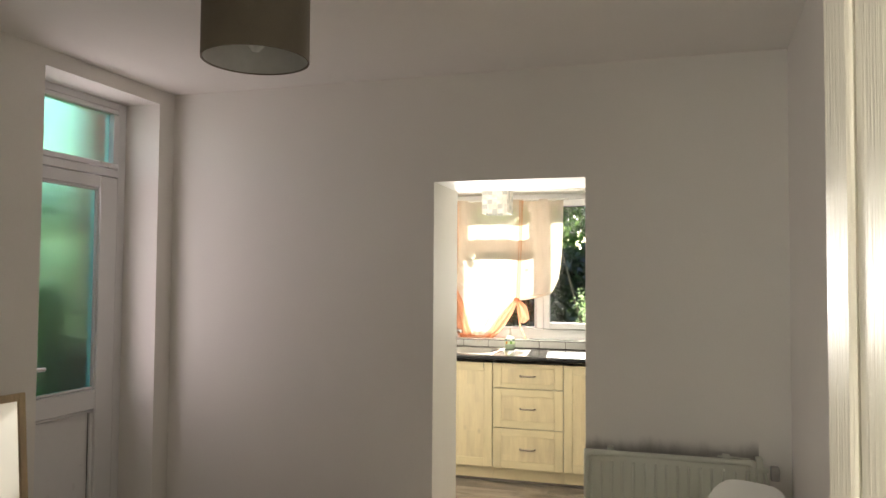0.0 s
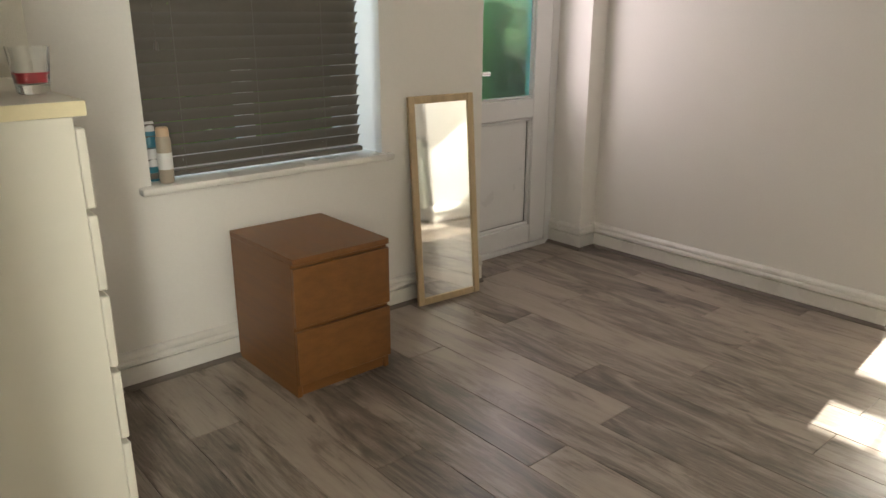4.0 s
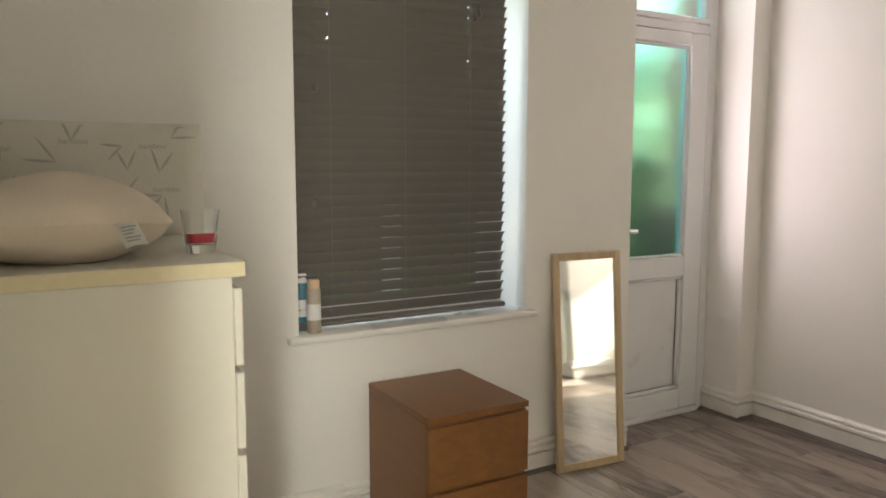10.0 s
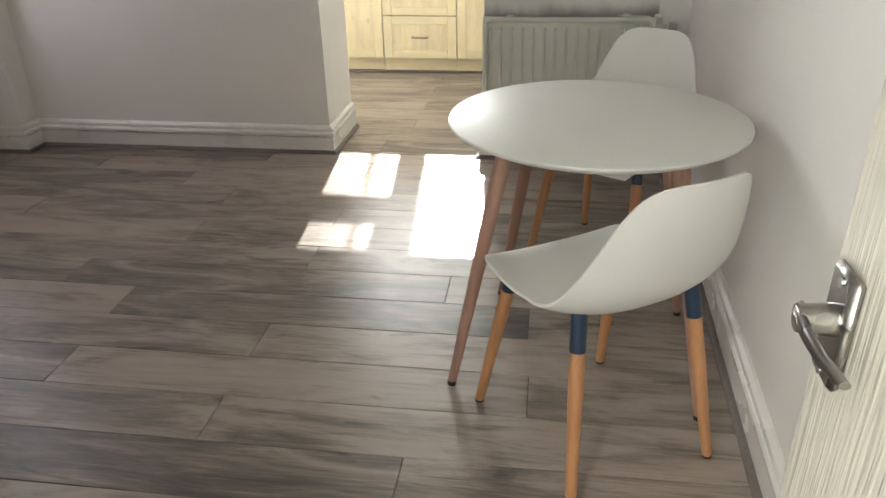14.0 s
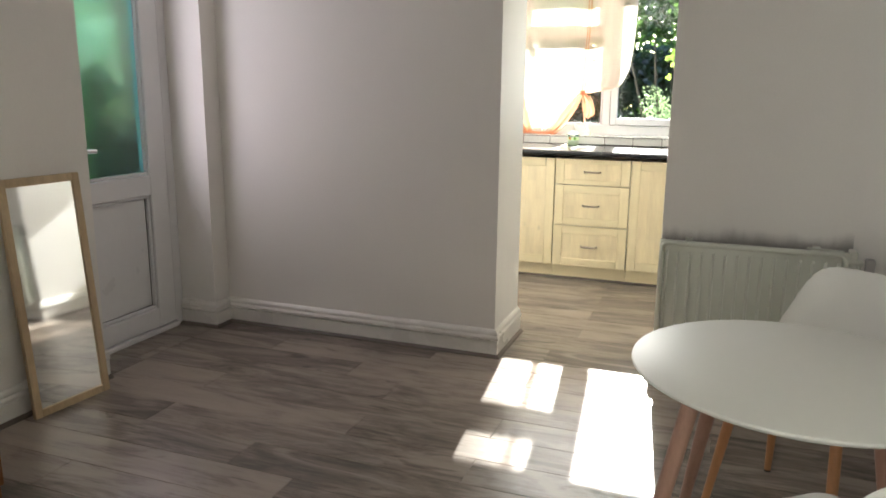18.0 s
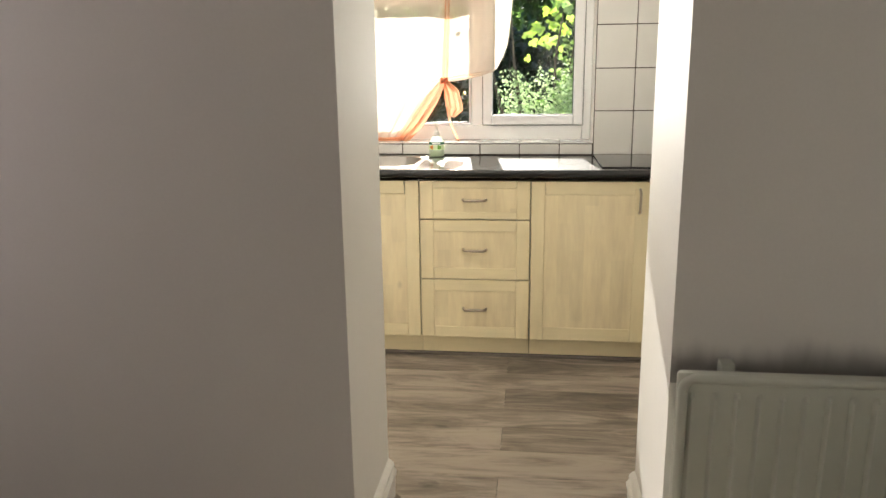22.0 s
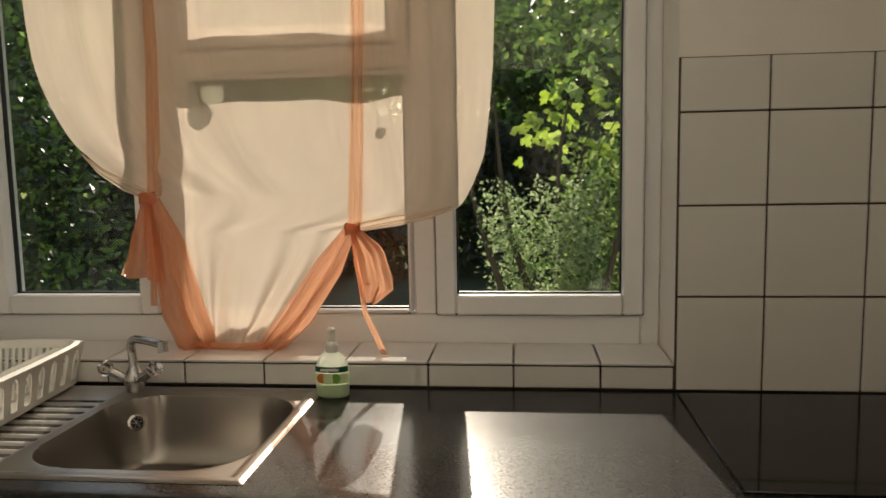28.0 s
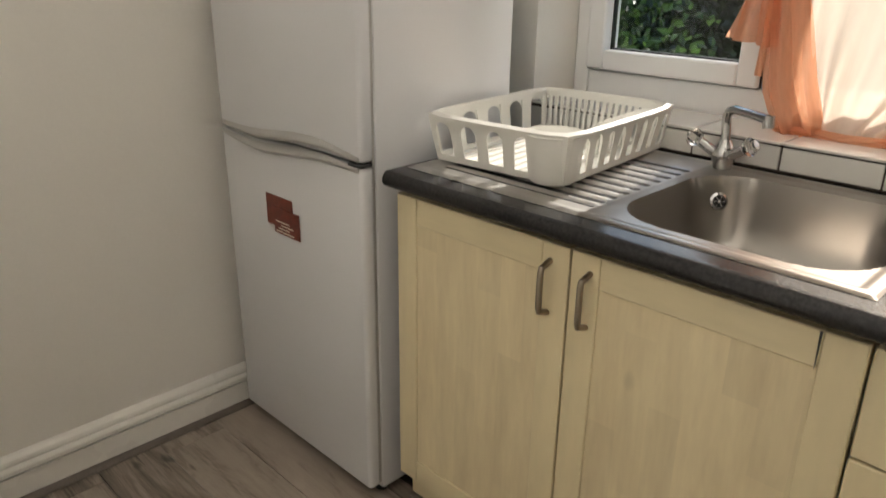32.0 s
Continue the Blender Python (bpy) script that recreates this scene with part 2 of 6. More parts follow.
def add_boards(m, width, length):
    """Sets a wood surface into narrow glued boards of slightly different tone, with a few small knots."""
    nt = m.node_tree
    b = nt.nodes["Principled BSDF"]
    base = b.inputs["Base Color"].links[0].from_socket

    def math_node(op, a, c):
        n = nt.nodes.new("ShaderNodeMath")
        n.operation = op
        for k, v in ((0, a), (1, c)):
            if isinstance(v, (int, float)):
                n.inputs[k].default_value = v
            else:
                nt.links.new(v, n.inputs[k])
        return n.outputs[0]

    def remap(v, a0, a1, b0, b1):
        n = nt.nodes.new("ShaderNodeMapRange")
        for k, q in (("From Min", a0), ("From Max", a1), ("To Min", b0), ("To Max", b1)):
            n.inputs[k].default_value = q
        nt.links.new(v, n.inputs["Value"])
        return n.outputs["Result"]
    co, oi, sep = nt.nodes.new("ShaderNodeTexCoord"), nt.nodes.new("ShaderNodeObjectInfo"), nt.nodes.new("ShaderNodeSeparateXYZ")
    nt.links.new(co.outputs["Object"], sep.inputs[0])
    shift = math_node("MULTIPLY", oi.outputs["Random"], 37.0)
    col = math_node("FLOOR", math_node("ADD", math_node("DIVIDE", sep.outputs["X"], width), shift), 0.0)
    row = math_node("FLOOR", math_node("ADD", math_node("DIVIDE", sep.outputs["Z"], length), math_node("MULTIPLY", col, 0.377)), 0.0)
    cell, wn_ = nt.nodes.new("ShaderNodeCombineXYZ"), nt.nodes.new("ShaderNodeTexWhiteNoise")
    nt.links.new(col, cell.inputs[0])
    nt.links.new(row, cell.inputs[1])
    nt.links.new(cell.outputs[0], wn_.inputs["Vector"])
    tone = remap(wn_.outputs["Value"], 0, 1, 0.925, 1.035)
    off, warp, vo = nt.nodes.new("ShaderNodeVectorMath"), nt.nodes.new("ShaderNodeMapping"), nt.nodes.new("ShaderNodeTexVoronoi")
    off.operation = "ADD"
    nt.links.new(co.outputs["Object"], off.inputs[0])
    nt.links.new(shift, off.inputs[1])
    warp.inputs["Scale"].default_value = (1.0, 0.2, 0.6)
    nt.links.new(off.outputs[0], warp.inputs["Vector"])
    nt.links.new(warp.outputs[0], vo.inputs["Vector"])
    vo.inputs["Scale"].default_value = 7.5
    chosen = nt.nodes.new("ShaderNodeSeparateColor")
    nt.links.new(vo.outputs["Color"], chosen.inputs[0])
    few = math_node("GREATER_THAN", chosen.outputs[0], 0.62)
    spot = remap(vo.outputs["Distance"], 0.02, 0.12, 0.20, 0.0)
    shade = math_node("MULTIPLY", tone, math_node("SUBTRACT", 1.0, math_node("MULTIPLY", spot, few)))
    mul = nt.nodes.new("ShaderNodeVectorMath")
    mul.operation = "SCALE"
    nt.links.new(base, mul.inputs[0])
    nt.links.new(shade, mul.inputs["Scale"])
    nt.links.new(mul.outputs[0], b.inputs["Base Color"])


WALL = mat("cream_wall_paint", (0.85, 0.83, 0.785), 0.62, var=0.035, scale=1.3, fine=120, bump=0.007)
CEIL = mat("white_ceiling_paint", (0.86, 0.84, 0.80), 0.75, var=0.03, scale=1.5, fine=90, bump=0.02)
KWALL = mat("kitchen_wall_paint", (0.78, 0.755, 0.70), 0.55, var=0.03, scale=1.2, fine=120, bump=0.008)
GLOSSW = mat("white_gloss_woodwork", (0.80, 0.78, 0.73), 0.28, var=0.04, scale=3, fine=40, bump=0.01)
UPVC = mat("white_upvc", (0.80, 0.80, 0.80), 0.3, var=0.02, scale=4, fine=30, bump=0.0)
PLANK = plank_mat()
SUBFLOOR = mat("floor_underlay", (0.05, 0.042, 0.036), 0.9)
TRIM = mat("grey_floor_trim", (0.16, 0.135, 0.115), 0.5, var=0.2, stretch=(1, 1, 1))
OAK = mat("brown_oak_veneer", (0.225, 0.098, 0.029), 0.40, var=0.18, scale=3, fine=28, bump=0.01, stretch=(1, 6, 14))
PALEWOOD = mat("pale_birch_frame", (0.56, 0.43, 0.26), 0.45, var=0.15, scale=5, fine=40, stretch=(6, 6, 1))
WHITELAM = mat("white_laminate_board", (0.70, 0.675, 0.585), 0.4, var=0.02, scale=2, fine=30, bump=0.0)
CREAMTOP = mat("cream_worn_top_board", (0.70, 0.62, 0.40), 0.45, var=0.06, scale=5)
MAPLE = mat("cream_maple_door", (0.765, 0.66, 0.425), 0.36, var=0.10, scale=1.6, fine=9, bump=0.004, stretch=(4, 4, 0.9))
MAPLE_P = mat("cream_maple_panel", (0.785, 0.675, 0.44), 0.36, scale=3.5, fine=16, bump=0.003, stretch=(5.0, 5.0, 0.8), tint=(0.70, 0.585, 0.375))
add_boards(MAPLE_P, 0.062, 0.34)
MAPLE_H = mat("cream_maple_rail", (0.765, 0.66, 0.425), 0.36, var=0.10, scale=1.6, fine=9, bump=0.004, stretch=(0.9, 4, 4))
GRANITE = mat("black_speckled_worktop", (0.020, 0.0195, 0.020), 0.16, var=0.5, scale=170, fine=800, bump=0.0, spec=0.22, tint=(0.006, 0.006, 0.007))
GRANITE.node_tree.nodes["Principled BSDF"].inputs["Coat Weight"].default_value = 0.20
GRANITE.node_tree.nodes["Principled BSDF"].inputs["Coat Roughness"].default_value = 0.55
# same sink steel twice: bowl colour darkened as shade, drainer lightened as sunlit
STEEL = mat("shaded_bowl_steel", (0.33, 0.31, 0.285), 0.30, 1.0, var=0.025, scale=3, fine=40, bump=0.0, stretch=(1, 6, 1))
DRAINER = mat("sunlit_drainer_steel", (0.50, 0.485, 0.46), 0.40, 1.0, var=0.05, scale=5, fine=60, bump=0.0, stretch=(6, 1, 1))
SATIN = mat("satin_nickel_plate", (0.36, 0.35, 0.33), 0.28, 1.0, var=0.06)
CHROME = mat("chrome", (0.52, 0.52, 0.52), 0.08, 1.0, var=0.03)
NICKEL = mat("brushed_nickel", (0.37, 0.315, 0.25), 0.34, 1.0, var=0.06)
TILE = mat("white_glazed_tile", (0.67, 0.655, 0.62), 0.14, var=0.02, scale=3, fine=20, bump=0.002)
GROUT = mat("dark_brown_grout", (0.075, 0.055, 0.042), 0.9, var=0.3, scale=30)
PLASTIC = mat("white_moulded_plastic", (0.76, 0.75, 0.70), 0.38, var=0.015, scale=4, bump=0.0)
TABLETOP = mat("white_lacquer_tabletop", (0.72, 0.72, 0.665), 0.42, var=0.015, scale=4, bump=0.0, spec=0.22)
LEGWOOD = mat("warm_beech_leg", (0.50, 0.25, 0.11), 0.42, var=0.18, scale=6, fine=50, stretch=(6, 6, 1))
TABLELEG = mat("reddish_beech_leg", (0.40, 0.235, 0.175), 0.42, var=0.18, scale=6, fine=50, stretch=(6, 6, 1))
NAVY = mat("navy_plastic_collar", (0.016, 0.035, 0.07), 0.4, var=0.1)
RADPAINT = mat("grey_white_radiator_enamel", (0.64, 0.66, 0.575), 0.33, var=0.04, scale=5, bump=0.0)
SLAT = mat("taupe_blind_slat", (0.150, 0.136, 0.113), 0.34, var=0.05, scale=3, bump=0.0)
CORD = mat("beige_cord", (0.24, 0.225, 0.20), 0.8)
DARKP = mat("black_plastic", (0.012, 0.012, 0.013), 0.35, var=0.2)
HOBGLASS = mat("black_hob_glass", (0.008, 0.008, 0.009), 0.05, var=0.1, bump=0.0, spec=0.35)
FRIDGE = mat("white_fridge_enamel", (0.675, 0.677, 0.690), 0.22, var=0.02, scale=3, fine=160, bump=0.004)
GREYP = mat("grey_handle_plastic", (0.40, 0.39, 0.37), 0.35, var=0.06)
SHADE = mat("taupe_lampshade_fabric", (0.16, 0.135, 0.10), 0.85, var=0.08, scale=20, fine=300, bump=0.05)
SHADEIN = mat("white_shade_lining", (0.60, 0.60, 0.58), 0.8)
OPAL = mat("white_bulb_glass", (0.85, 0.85, 0.82), 0.3, bump=0.0)
FABRIC = mat("cream_pillow_cotton", (0.69, 0.61, 0.50), 0.9, var=0.06, scale=8, fine=240, bump=0.015)
PRINTBASE = mat("pale_printed_cloth", (0.60, 0.58, 0.50), 0.9, var=0.05, scale=8, fine=240, bump=0.06)
PRINTGREY = mat("grey_leaf_print", (0.41, 0.405, 0.36), 0.9)
PAPER = mat("white_paper", (0.80, 0.80, 0.78), 0.8)
REDWAX = mat("red_candle_wax", (0.55, 0.02, 0.04), 0.4)
MAROON = mat("maroon_printed_magnet", (0.16, 0.028, 0.016), 0.4, var=0.25, scale=60)
SOAPGREEN = mat("green_label", (0.16, 0.36, 0.05), 0.4)
LIQUID = mat("green_soap_liquid", (0.60, 0.80, 0.38), 0.2, bump=0.0)
PALEGREEN = mat("pale_green_label", (0.68, 0.80, 0.48), 0.4)
SOAPDARK = mat("dark_green_label", (0.01, 0.09, 0.05), 0.4)
ORANGE = mat("orange_label", (0.65, 0.22, 0.04), 0.4)
REDWALL = mat("red_painted_brick", (0.66, 0.11, 0.085), 0.8, var=0.15)
EARTH = mat("garden_ground", (0.10, 0.11, 0.05), 0.95, var=0.4, scale=1.5)
BARK = mat("brown_bark", (0.10, 0.075, 0.05), 0.9, var=0.3, scale=12, bump=0.1)
MOSAIC = mat("pearly_shade_mosaic", (0.62, 0.58, 0.52), 0.35, var=0.3, scale=25)
SHEER = cloth_mat("peach_voile", (0.95, 0.815, 0.685), 0.38, 0.66)
SEAM = cloth_mat("doubled_peach_voile", (0.94, 0.66, 0.48), 0.36, 0.62)
DENSE = cloth_mat("gathered_peach_voile", (0.90, 0.50, 0.31), 0.26, 0.62)
CLEAR = pane_mat("clear_window_glass")
FROST = glass_mat("frosted_green_glass", (0.50, 0.90, 0.74), 0.34)
TUMBLER = glass_mat("clear_glass_tumbler", (0.97, 0.98, 0.98))
CRYSTAL = glass_mat("clear_acrylic", (0.95, 0.93, 0.90), 0.05)
MILKY = cloth_mat("translucent_bottle", (0.90, 0.95, 0.88), 0.5, 0.5)
MIRROR = mat("mirror_silver", (0.90, 0.91, 0.90), 0.01, 1.0, var=0.0, bump=0.0)

# ---- mesh helpers ----


def bm_new():
    return bmesh.new()


def box(bm, x0, x1, y0, y1, z0, z1, bev=0.0, seg=1):
    vs = [bm.verts.new((x, y, z)) for x in (x0, x1) for y in (y0, y1) for z in (z0, z1)]
    fs = [bm.faces.new([vs[i] for i in q]) for q in ((0, 1, 3, 2), (4, 6, 7, 5), (0, 4, 5, 1), (2, 3, 7, 6), (0, 2, 6, 4), (1, 5, 7, 3))]
    if bev:
        es = list({e for f in fs for e in f.edges})
        bmesh.ops.bevel(bm, geom=es, offset=bev, segments=seg, affect="EDGES", profile=0.5)
    return bm


def ring(bm, c, u, v, r, n, ru=1.0, rv=1.0):
    return [bm.verts.new(c + u * (math.cos(a) * r * ru) + v * (math.sin(a) * r * rv)) for a in (2 * math.pi * i / n for i in range(n))]


def loft(bm, rings, close=True):
    for a, b in zip(rings, rings[1:]):
        n = len(a)
        for i in range(n):
            bm.faces.new((a[i], a[(i + 1) % n], b[(i + 1) % n], b[i]))
    if close:
        bm.faces.new(list(reversed(rings[0])))
        bm.faces.new(rings[-1])
    return bm


def tube(bm, pts, rad, n=10, close=True):
    """A round bar along points; rad is one radius or one a point."""
    pts = [Vector(p) for p in pts]
    rads = rad if isinstance(rad, (list, tuple)) else [rad] * len(pts)
    rings, last = [], None
    for i, p in enumerate(pts):
        d = (pts[min(i + 1, len(pts) - 1)] - pts[max(i - 1, 0)]).normalized()
        ref = Vector((0, 0, 1)) if abs(d.z) < 0.9 else Vector((1, 0, 0))
        u = d.cross(ref).normalized() if last is None else (last - d * last.dot(d)).normalized()
        last = u
        rings.append(ring(bm, p, u, d.cross(u), rads[i], n))
    return loft(bm, rings, close)


def lathe(bm, profile, n=24, c=(0, 0, 0), close=True):
    """Turn (radius, height) pairs about the upright axis through c."""
    c = Vector(c)
    return loft(bm, [ring(bm, c + Vector((0, 0, z)), Vector((1, 0, 0)), Vector((0, 1, 0)), max(r, 1e-4), n) for r, z in profile], close)


def sheet(bm, f, nu, nv):
    """A grid of points f(u, v) with u and v from 0 to 1."""
    g = [[bm.verts.new(f(i / nu, j / nv)) for j in range(nv + 1)] for i in range(nu + 1)]
    for i in range(nu):
        for j in range(nv):
            bm.faces.new((g[i][j], g[i + 1][j], g[i + 1][j + 1], g[i][j + 1]))
    return bm


def cells(bm, axis, lo, hi, u0, u1, v0, v1, holes=()):
    """A wall slab between lo and hi along axis ('x', 'y' or 'z') that spans u and v, with rectangular holes (u0, u1, v0, v1) right through it."""
    us = sorted({u0, u1, *[h[0] for h in holes], *[h[1] for h in holes]})
    vs = sorted({v0, v1, *[h[2] for h in holes], *[h[3] for h in holes]})
    us, vs = [u for u in us if u0 <= u <= u1], [v for v in vs if v0 <= v <= v1]
    for a, b in zip(us, us[1:]):
        for c, d in zip(vs, vs[1:]):
            if any(h[0] <= (a + b) / 2 <= h[1] and h[2] <= (c + d) / 2 <= h[3] for h in holes):
                continue
            if axis == "x":
                box(bm, lo, hi, a, b, c, d)
            elif axis == "y":
                box(bm, a, b, lo, hi, c, d)
            else:
                box(bm, a, b, c, d, lo, hi)
    bmesh.ops.remove_doubles(bm, verts=bm.verts, dist=1e-5)
    seen = {}
    for f in bm.faces:
        seen.setdefault(tuple(round(q, 4) for q in f.calc_center_median()), []).append(f)
    bmesh.ops.delete(bm, geom=[f for fs in seen.values() if len(fs) > 1 for f in fs], context="FACES")
    bmesh.ops.recalc_face_normals(bm, faces=bm.faces)
    return bm


def mesh_of(name, bm, material, smooth=False):
    bmesh.ops.recalc_face_normals(bm, faces=bm.faces)
    me = bpy.data.meshes.new(name)
    bm.to_mesh(me)
    bm.free()
    for m in material if isinstance(material, (list, tuple)) else [material]:
        me.materials.append(m)
    if smooth:
        me.polygons.foreach_set("use_smooth", [True] * len(me.polygons))
        me.set_sharp_from_angle(angle=radians(40))
    return me


def part(name, bm, material, parent, label="", smooth=True):
    ob = new(name, mesh_of(name, bm, material, smooth))
    ob.parent = parent
    if label:
        tagged(ob, label)
    return ob


def thing(name, label, category, x=0.0, y=0.0, z=0.0, rz=0.0, group="", kind=""):
    ob = new(name)
    ob.matrix_world = pose(x, y, z, 0, 0, rz)
    ob.empty_display_size = 0.1
    return tagged(ob, label, category, group, kind)


def single(name, bm, material, label, category, x=0.0, y=0.0, z=0.0, rz=0.0, smooth=True, kind="", group=""):
    ob = new(name, mesh_of(name, bm, material, smooth))
    ob.matrix_world = pose(x, y, z, 0, 0, rz)
    return tagged(ob, label, category, group, kind)


def bx(x0, x1, y0, y1, z0, z1, bev=0.003, seg=1):
    return box(bm_new(), x0, x1, y0, y1, z0, z1, bev, seg)


def structure(name, bm, material, label, category, smooth=False):
    return single(name, bm, material, label, category, smooth=smooth, kind="structure")

# ---- structure ----
XL, XLO = -1.63, -1.95          # window wall of the living room
YN = -3.55                      # wall with the hall door
ZC, ZK = 2.55, 2.47             # ceilings
DW = 0.445                      # thickness of the wall to the kitchen
XK, XKR, YK = -1.82, 1.86, 2.31  # kitchen side walls and tiled wall
WIN = (-2.555, -1.543, 0.735, 2.235)
DOOR = (-0.94, -0.13, 0.0, 2.47)
KWIN = (-1.205, 0.735, 0.985, 2.20)
OPEN = (-0.026, 0.752, 0.0, 1.99)

structure("wall_window", cells(bm_new(), "x", XLO, XL, -3.9, 0.0, 0.0, ZC, (WIN, DOOR)), WALL, "cream painted wall with a window and a glazed back door", "wall")
structure("wall_kitchen_opening", cells(bm_new(), "y", 0.0, DW, XLO, 2.3, 0.0, ZC, (OPEN,)), WALL, "thick cream painted wall with an open doorway to the kitchen", "wall")
rw = bm_new()
v = [rw.verts.new(p) for p in ((1.665, 0, 0), (1.585, -2.3, 0), (1.585, -3.55, 0), (1.9, -3.55, 0), (1.9, 0, 0))]
w = [rw.verts.new((*q.co.xy, ZC)) for q in v]
rw.faces.new(v), rw.faces.new(w)
for i in range(5):
    rw.faces.new((v[i], v[(i + 1) % 5], w[(i + 1) % 5], w[i]))
structure("wall_right", rw, WALL, "plain cream painted side wall behind the round table", "wall")
HALL = (0.48, 1.30, 0.0, 2.03)
structure("wall_hall", cells(bm_new(), "y", -3.70, YN, XLO, 1.9, 0.0, ZC, (HALL,)), WALL, "cream painted wall with the doorway to the hall", "wall")
hb = bm_new()
box(hb, -0.4, -0.3, -6.2, -3.70, 0, ZC), box(hb, 2.2, 2.3, -6.2, -3.70, 0, ZC), box(hb, -0.4, 2.3, -6.3, -6.2, 0, ZC)
structure("wall_hallway", hb, WALL, "plain cream walls of the hall behind the doorway", "wall")
structure("ceiling", bx(XLO, 1.9, -3.70, 0.0, ZC, ZC + 0.12, 0), CEIL, "white painted living room ceiling", "ceiling")
structure("ceiling_hall", bx(-0.4, 2.3, -6.3, -3.70, ZC, ZC + 0.12, 0), CEIL, "white painted hall ceiling", "ceiling")
structure("ceiling_kitchen", bx(XK - 0.28, XKR + 0.2, DW, 2.62, ZK, ZK + 0.12, 0), CEIL, "white painted kitchen ceiling", "ceiling")
structure("wall_kitchen_side", bx(XK - 0.28, XK, DW, 2.62, 0, ZK, 0), KWALL, "plain cream kitchen wall beside the fridge", "wall")
structure("wall_kitchen_end", bx(XKR, XKR + 0.2, DW, 2.62, 0, ZK, 0), KWALL, "plain cream kitchen end wall", "wall")
structure("wall_kitchen_window", cells(bm_new(), "y", YK, 2.62, XK, XKR, 0.0, ZK, (KWIN,)), KWALL, "cream kitchen wall with a wide window", "wall")


def skirting(name, pts, label):
    """A moulded skirting board along floor points, proud to the side that lies left of the way along them."""
    prof = ((0.0, 0.0), (0.020, 0.0), (0.020, 0.083), (0.008, 0.0845), (0.008, 0.0885), (0.025, 0.091), (0.026, 0.103), (0.021, 0.110), (0.017, 0.113), (0.019, 0.121), (0.017, 0.130), (0.008, 0.139), (0.0, 0.142))
    trim = ((0.0205, 0.0), (0.038, 0.0), (0.036, 0.006), (0.030, 0.012), (0.0205, 0.016))
    bms = []
    for pr in (prof, trim):
        bm, rings = bm_new(), []
        for i, p in enumerate(pts):
            p = Vector((*p, 0))
            ds = []
            if i:
                ds.append((p - Vector((*pts[i - 1], 0))).normalized())
            if i < len(pts) - 1:
                ds.append((Vector((*pts[i + 1], 0)) - p).normalized())
            ns = [Vector((-d.y, d.x, 0)) for d in ds]
            n = ns[0] if len(ns) == 1 else (ns[0] + ns[1]) / (1 + ns[0].dot(ns[1]))
            rings.append([bm.verts.new(p + n * a + Vector((0, 0, b))) for a, b in pr])
        loft(bm, rings)
        bms.append(bm)
    sk = structure(name, bms[0], GLOSSW, label, "skirting board")
    part("floor_trim", bms[1], TRIM, sk, "grey wood-look edging strip", smooth=False)


skirting("baseboard_window", ((XL, DOOR[0]), (XL, -3.55)), "cream moulded skirting board under the window")
skirting("baseboard_pier", ((OPEN[0], DW), (OPEN[0], 0.0), (XL, 0.0), (XL, DOOR[1]), (-1.85, DOOR[1])), "cream moulded skirting board round the wall end and door pier")
skirting("baseboard_right", ((1.585, -3.55), (1.585, -2.3), (1.665, 0.0), (OPEN[1], 0.0), (OPEN[1], DW)), "cream moulded skirting board along the side wall")
skirting("baseboard_kitchen", ((XK, 2.31), (XK, DW), (OPEN[0], DW)), "cream moulded skirting board beside the fridge")

# glazed back door
door = thing("door_1", "white plastic back door with frosted glass and fanlight", "door", -1.89, -0.535, 0, kind="structure")
x0, x1 = -0.035, 0.035
yl, yr = DOOR[0] + 0.535, DOOR[1] + 0.535
part("frame_post", bx(x0, x1, yl, yl + 0.06, 0, 2.47, 0.004), UPVC, door)
part("frame_post", bx(x0, x1, yr - 0.06, yr, 0, 2.47, 0.004), UPVC, door)
part("frame_head", bx(x0, x1, yl + 0.06, yr - 0.06, 2.43, 2.47, 0.004), UPVC, door)
part("transom", bx(x0, x1, yl + 0.06, yr - 0.06, 2.045, 2.09, 0.004), UPVC, door)
part("threshold", bx(x0, x1 + 0.02, yl + 0.06, yr - 0.06, 0.0, 0.028, 0.004), UPVC, door)
for n, b in (("fanlight_bar", (yl + 0.062, yr - 0.062, 2.092, 2.122)), ("fanlight_bar", (yl + 0.062, yr - 0.062, 2.402, 2.428)), ("fanlight_bar", (yl + 0.062, yl + 0.095, 2.122, 2.402)), ("fanlight_bar", (yr - 0.105, yr - 0.062, 2.122, 2.402))):
    part(n, bx(x0 + 0.006, x1 + 0.006, *b, 0.005), UPVC, door)
pane = part("fanlight_pane", bx(-0.006, 0.006, yl + 0.093, yr - 0.103, 2.12, 2.404, 0), FROST, door, "frosted fanlight glass")
pane.visible_shadow = False
leaf = part("door_leaf", bx(x0 + 0.004, x1 + 0.008, yl + 0.064, yl + 0.17, 0.032, 2.04, 0.006), UPVC, door)
part("stile", bx(x0 + 0.004, x1 + 0.008, yr - 0.20, yr - 0.066, 0.032, 2.04, 0.006), UPVC, leaf)
for a, b in ((0.032, 0.14), (0.765, 0.872), (1.975, 2.04)):
    part("rail", bx(x0 + 0.004, x1 + 0.0075, yl + 0.168, yr - 0.198, a, b, 0.005), UPVC, leaf)
part("lower_panel", bx(-0.012, 0.012, yl + 0.165, yr - 0.195, 0.135, 0.77, 0), UPVC, leaf)
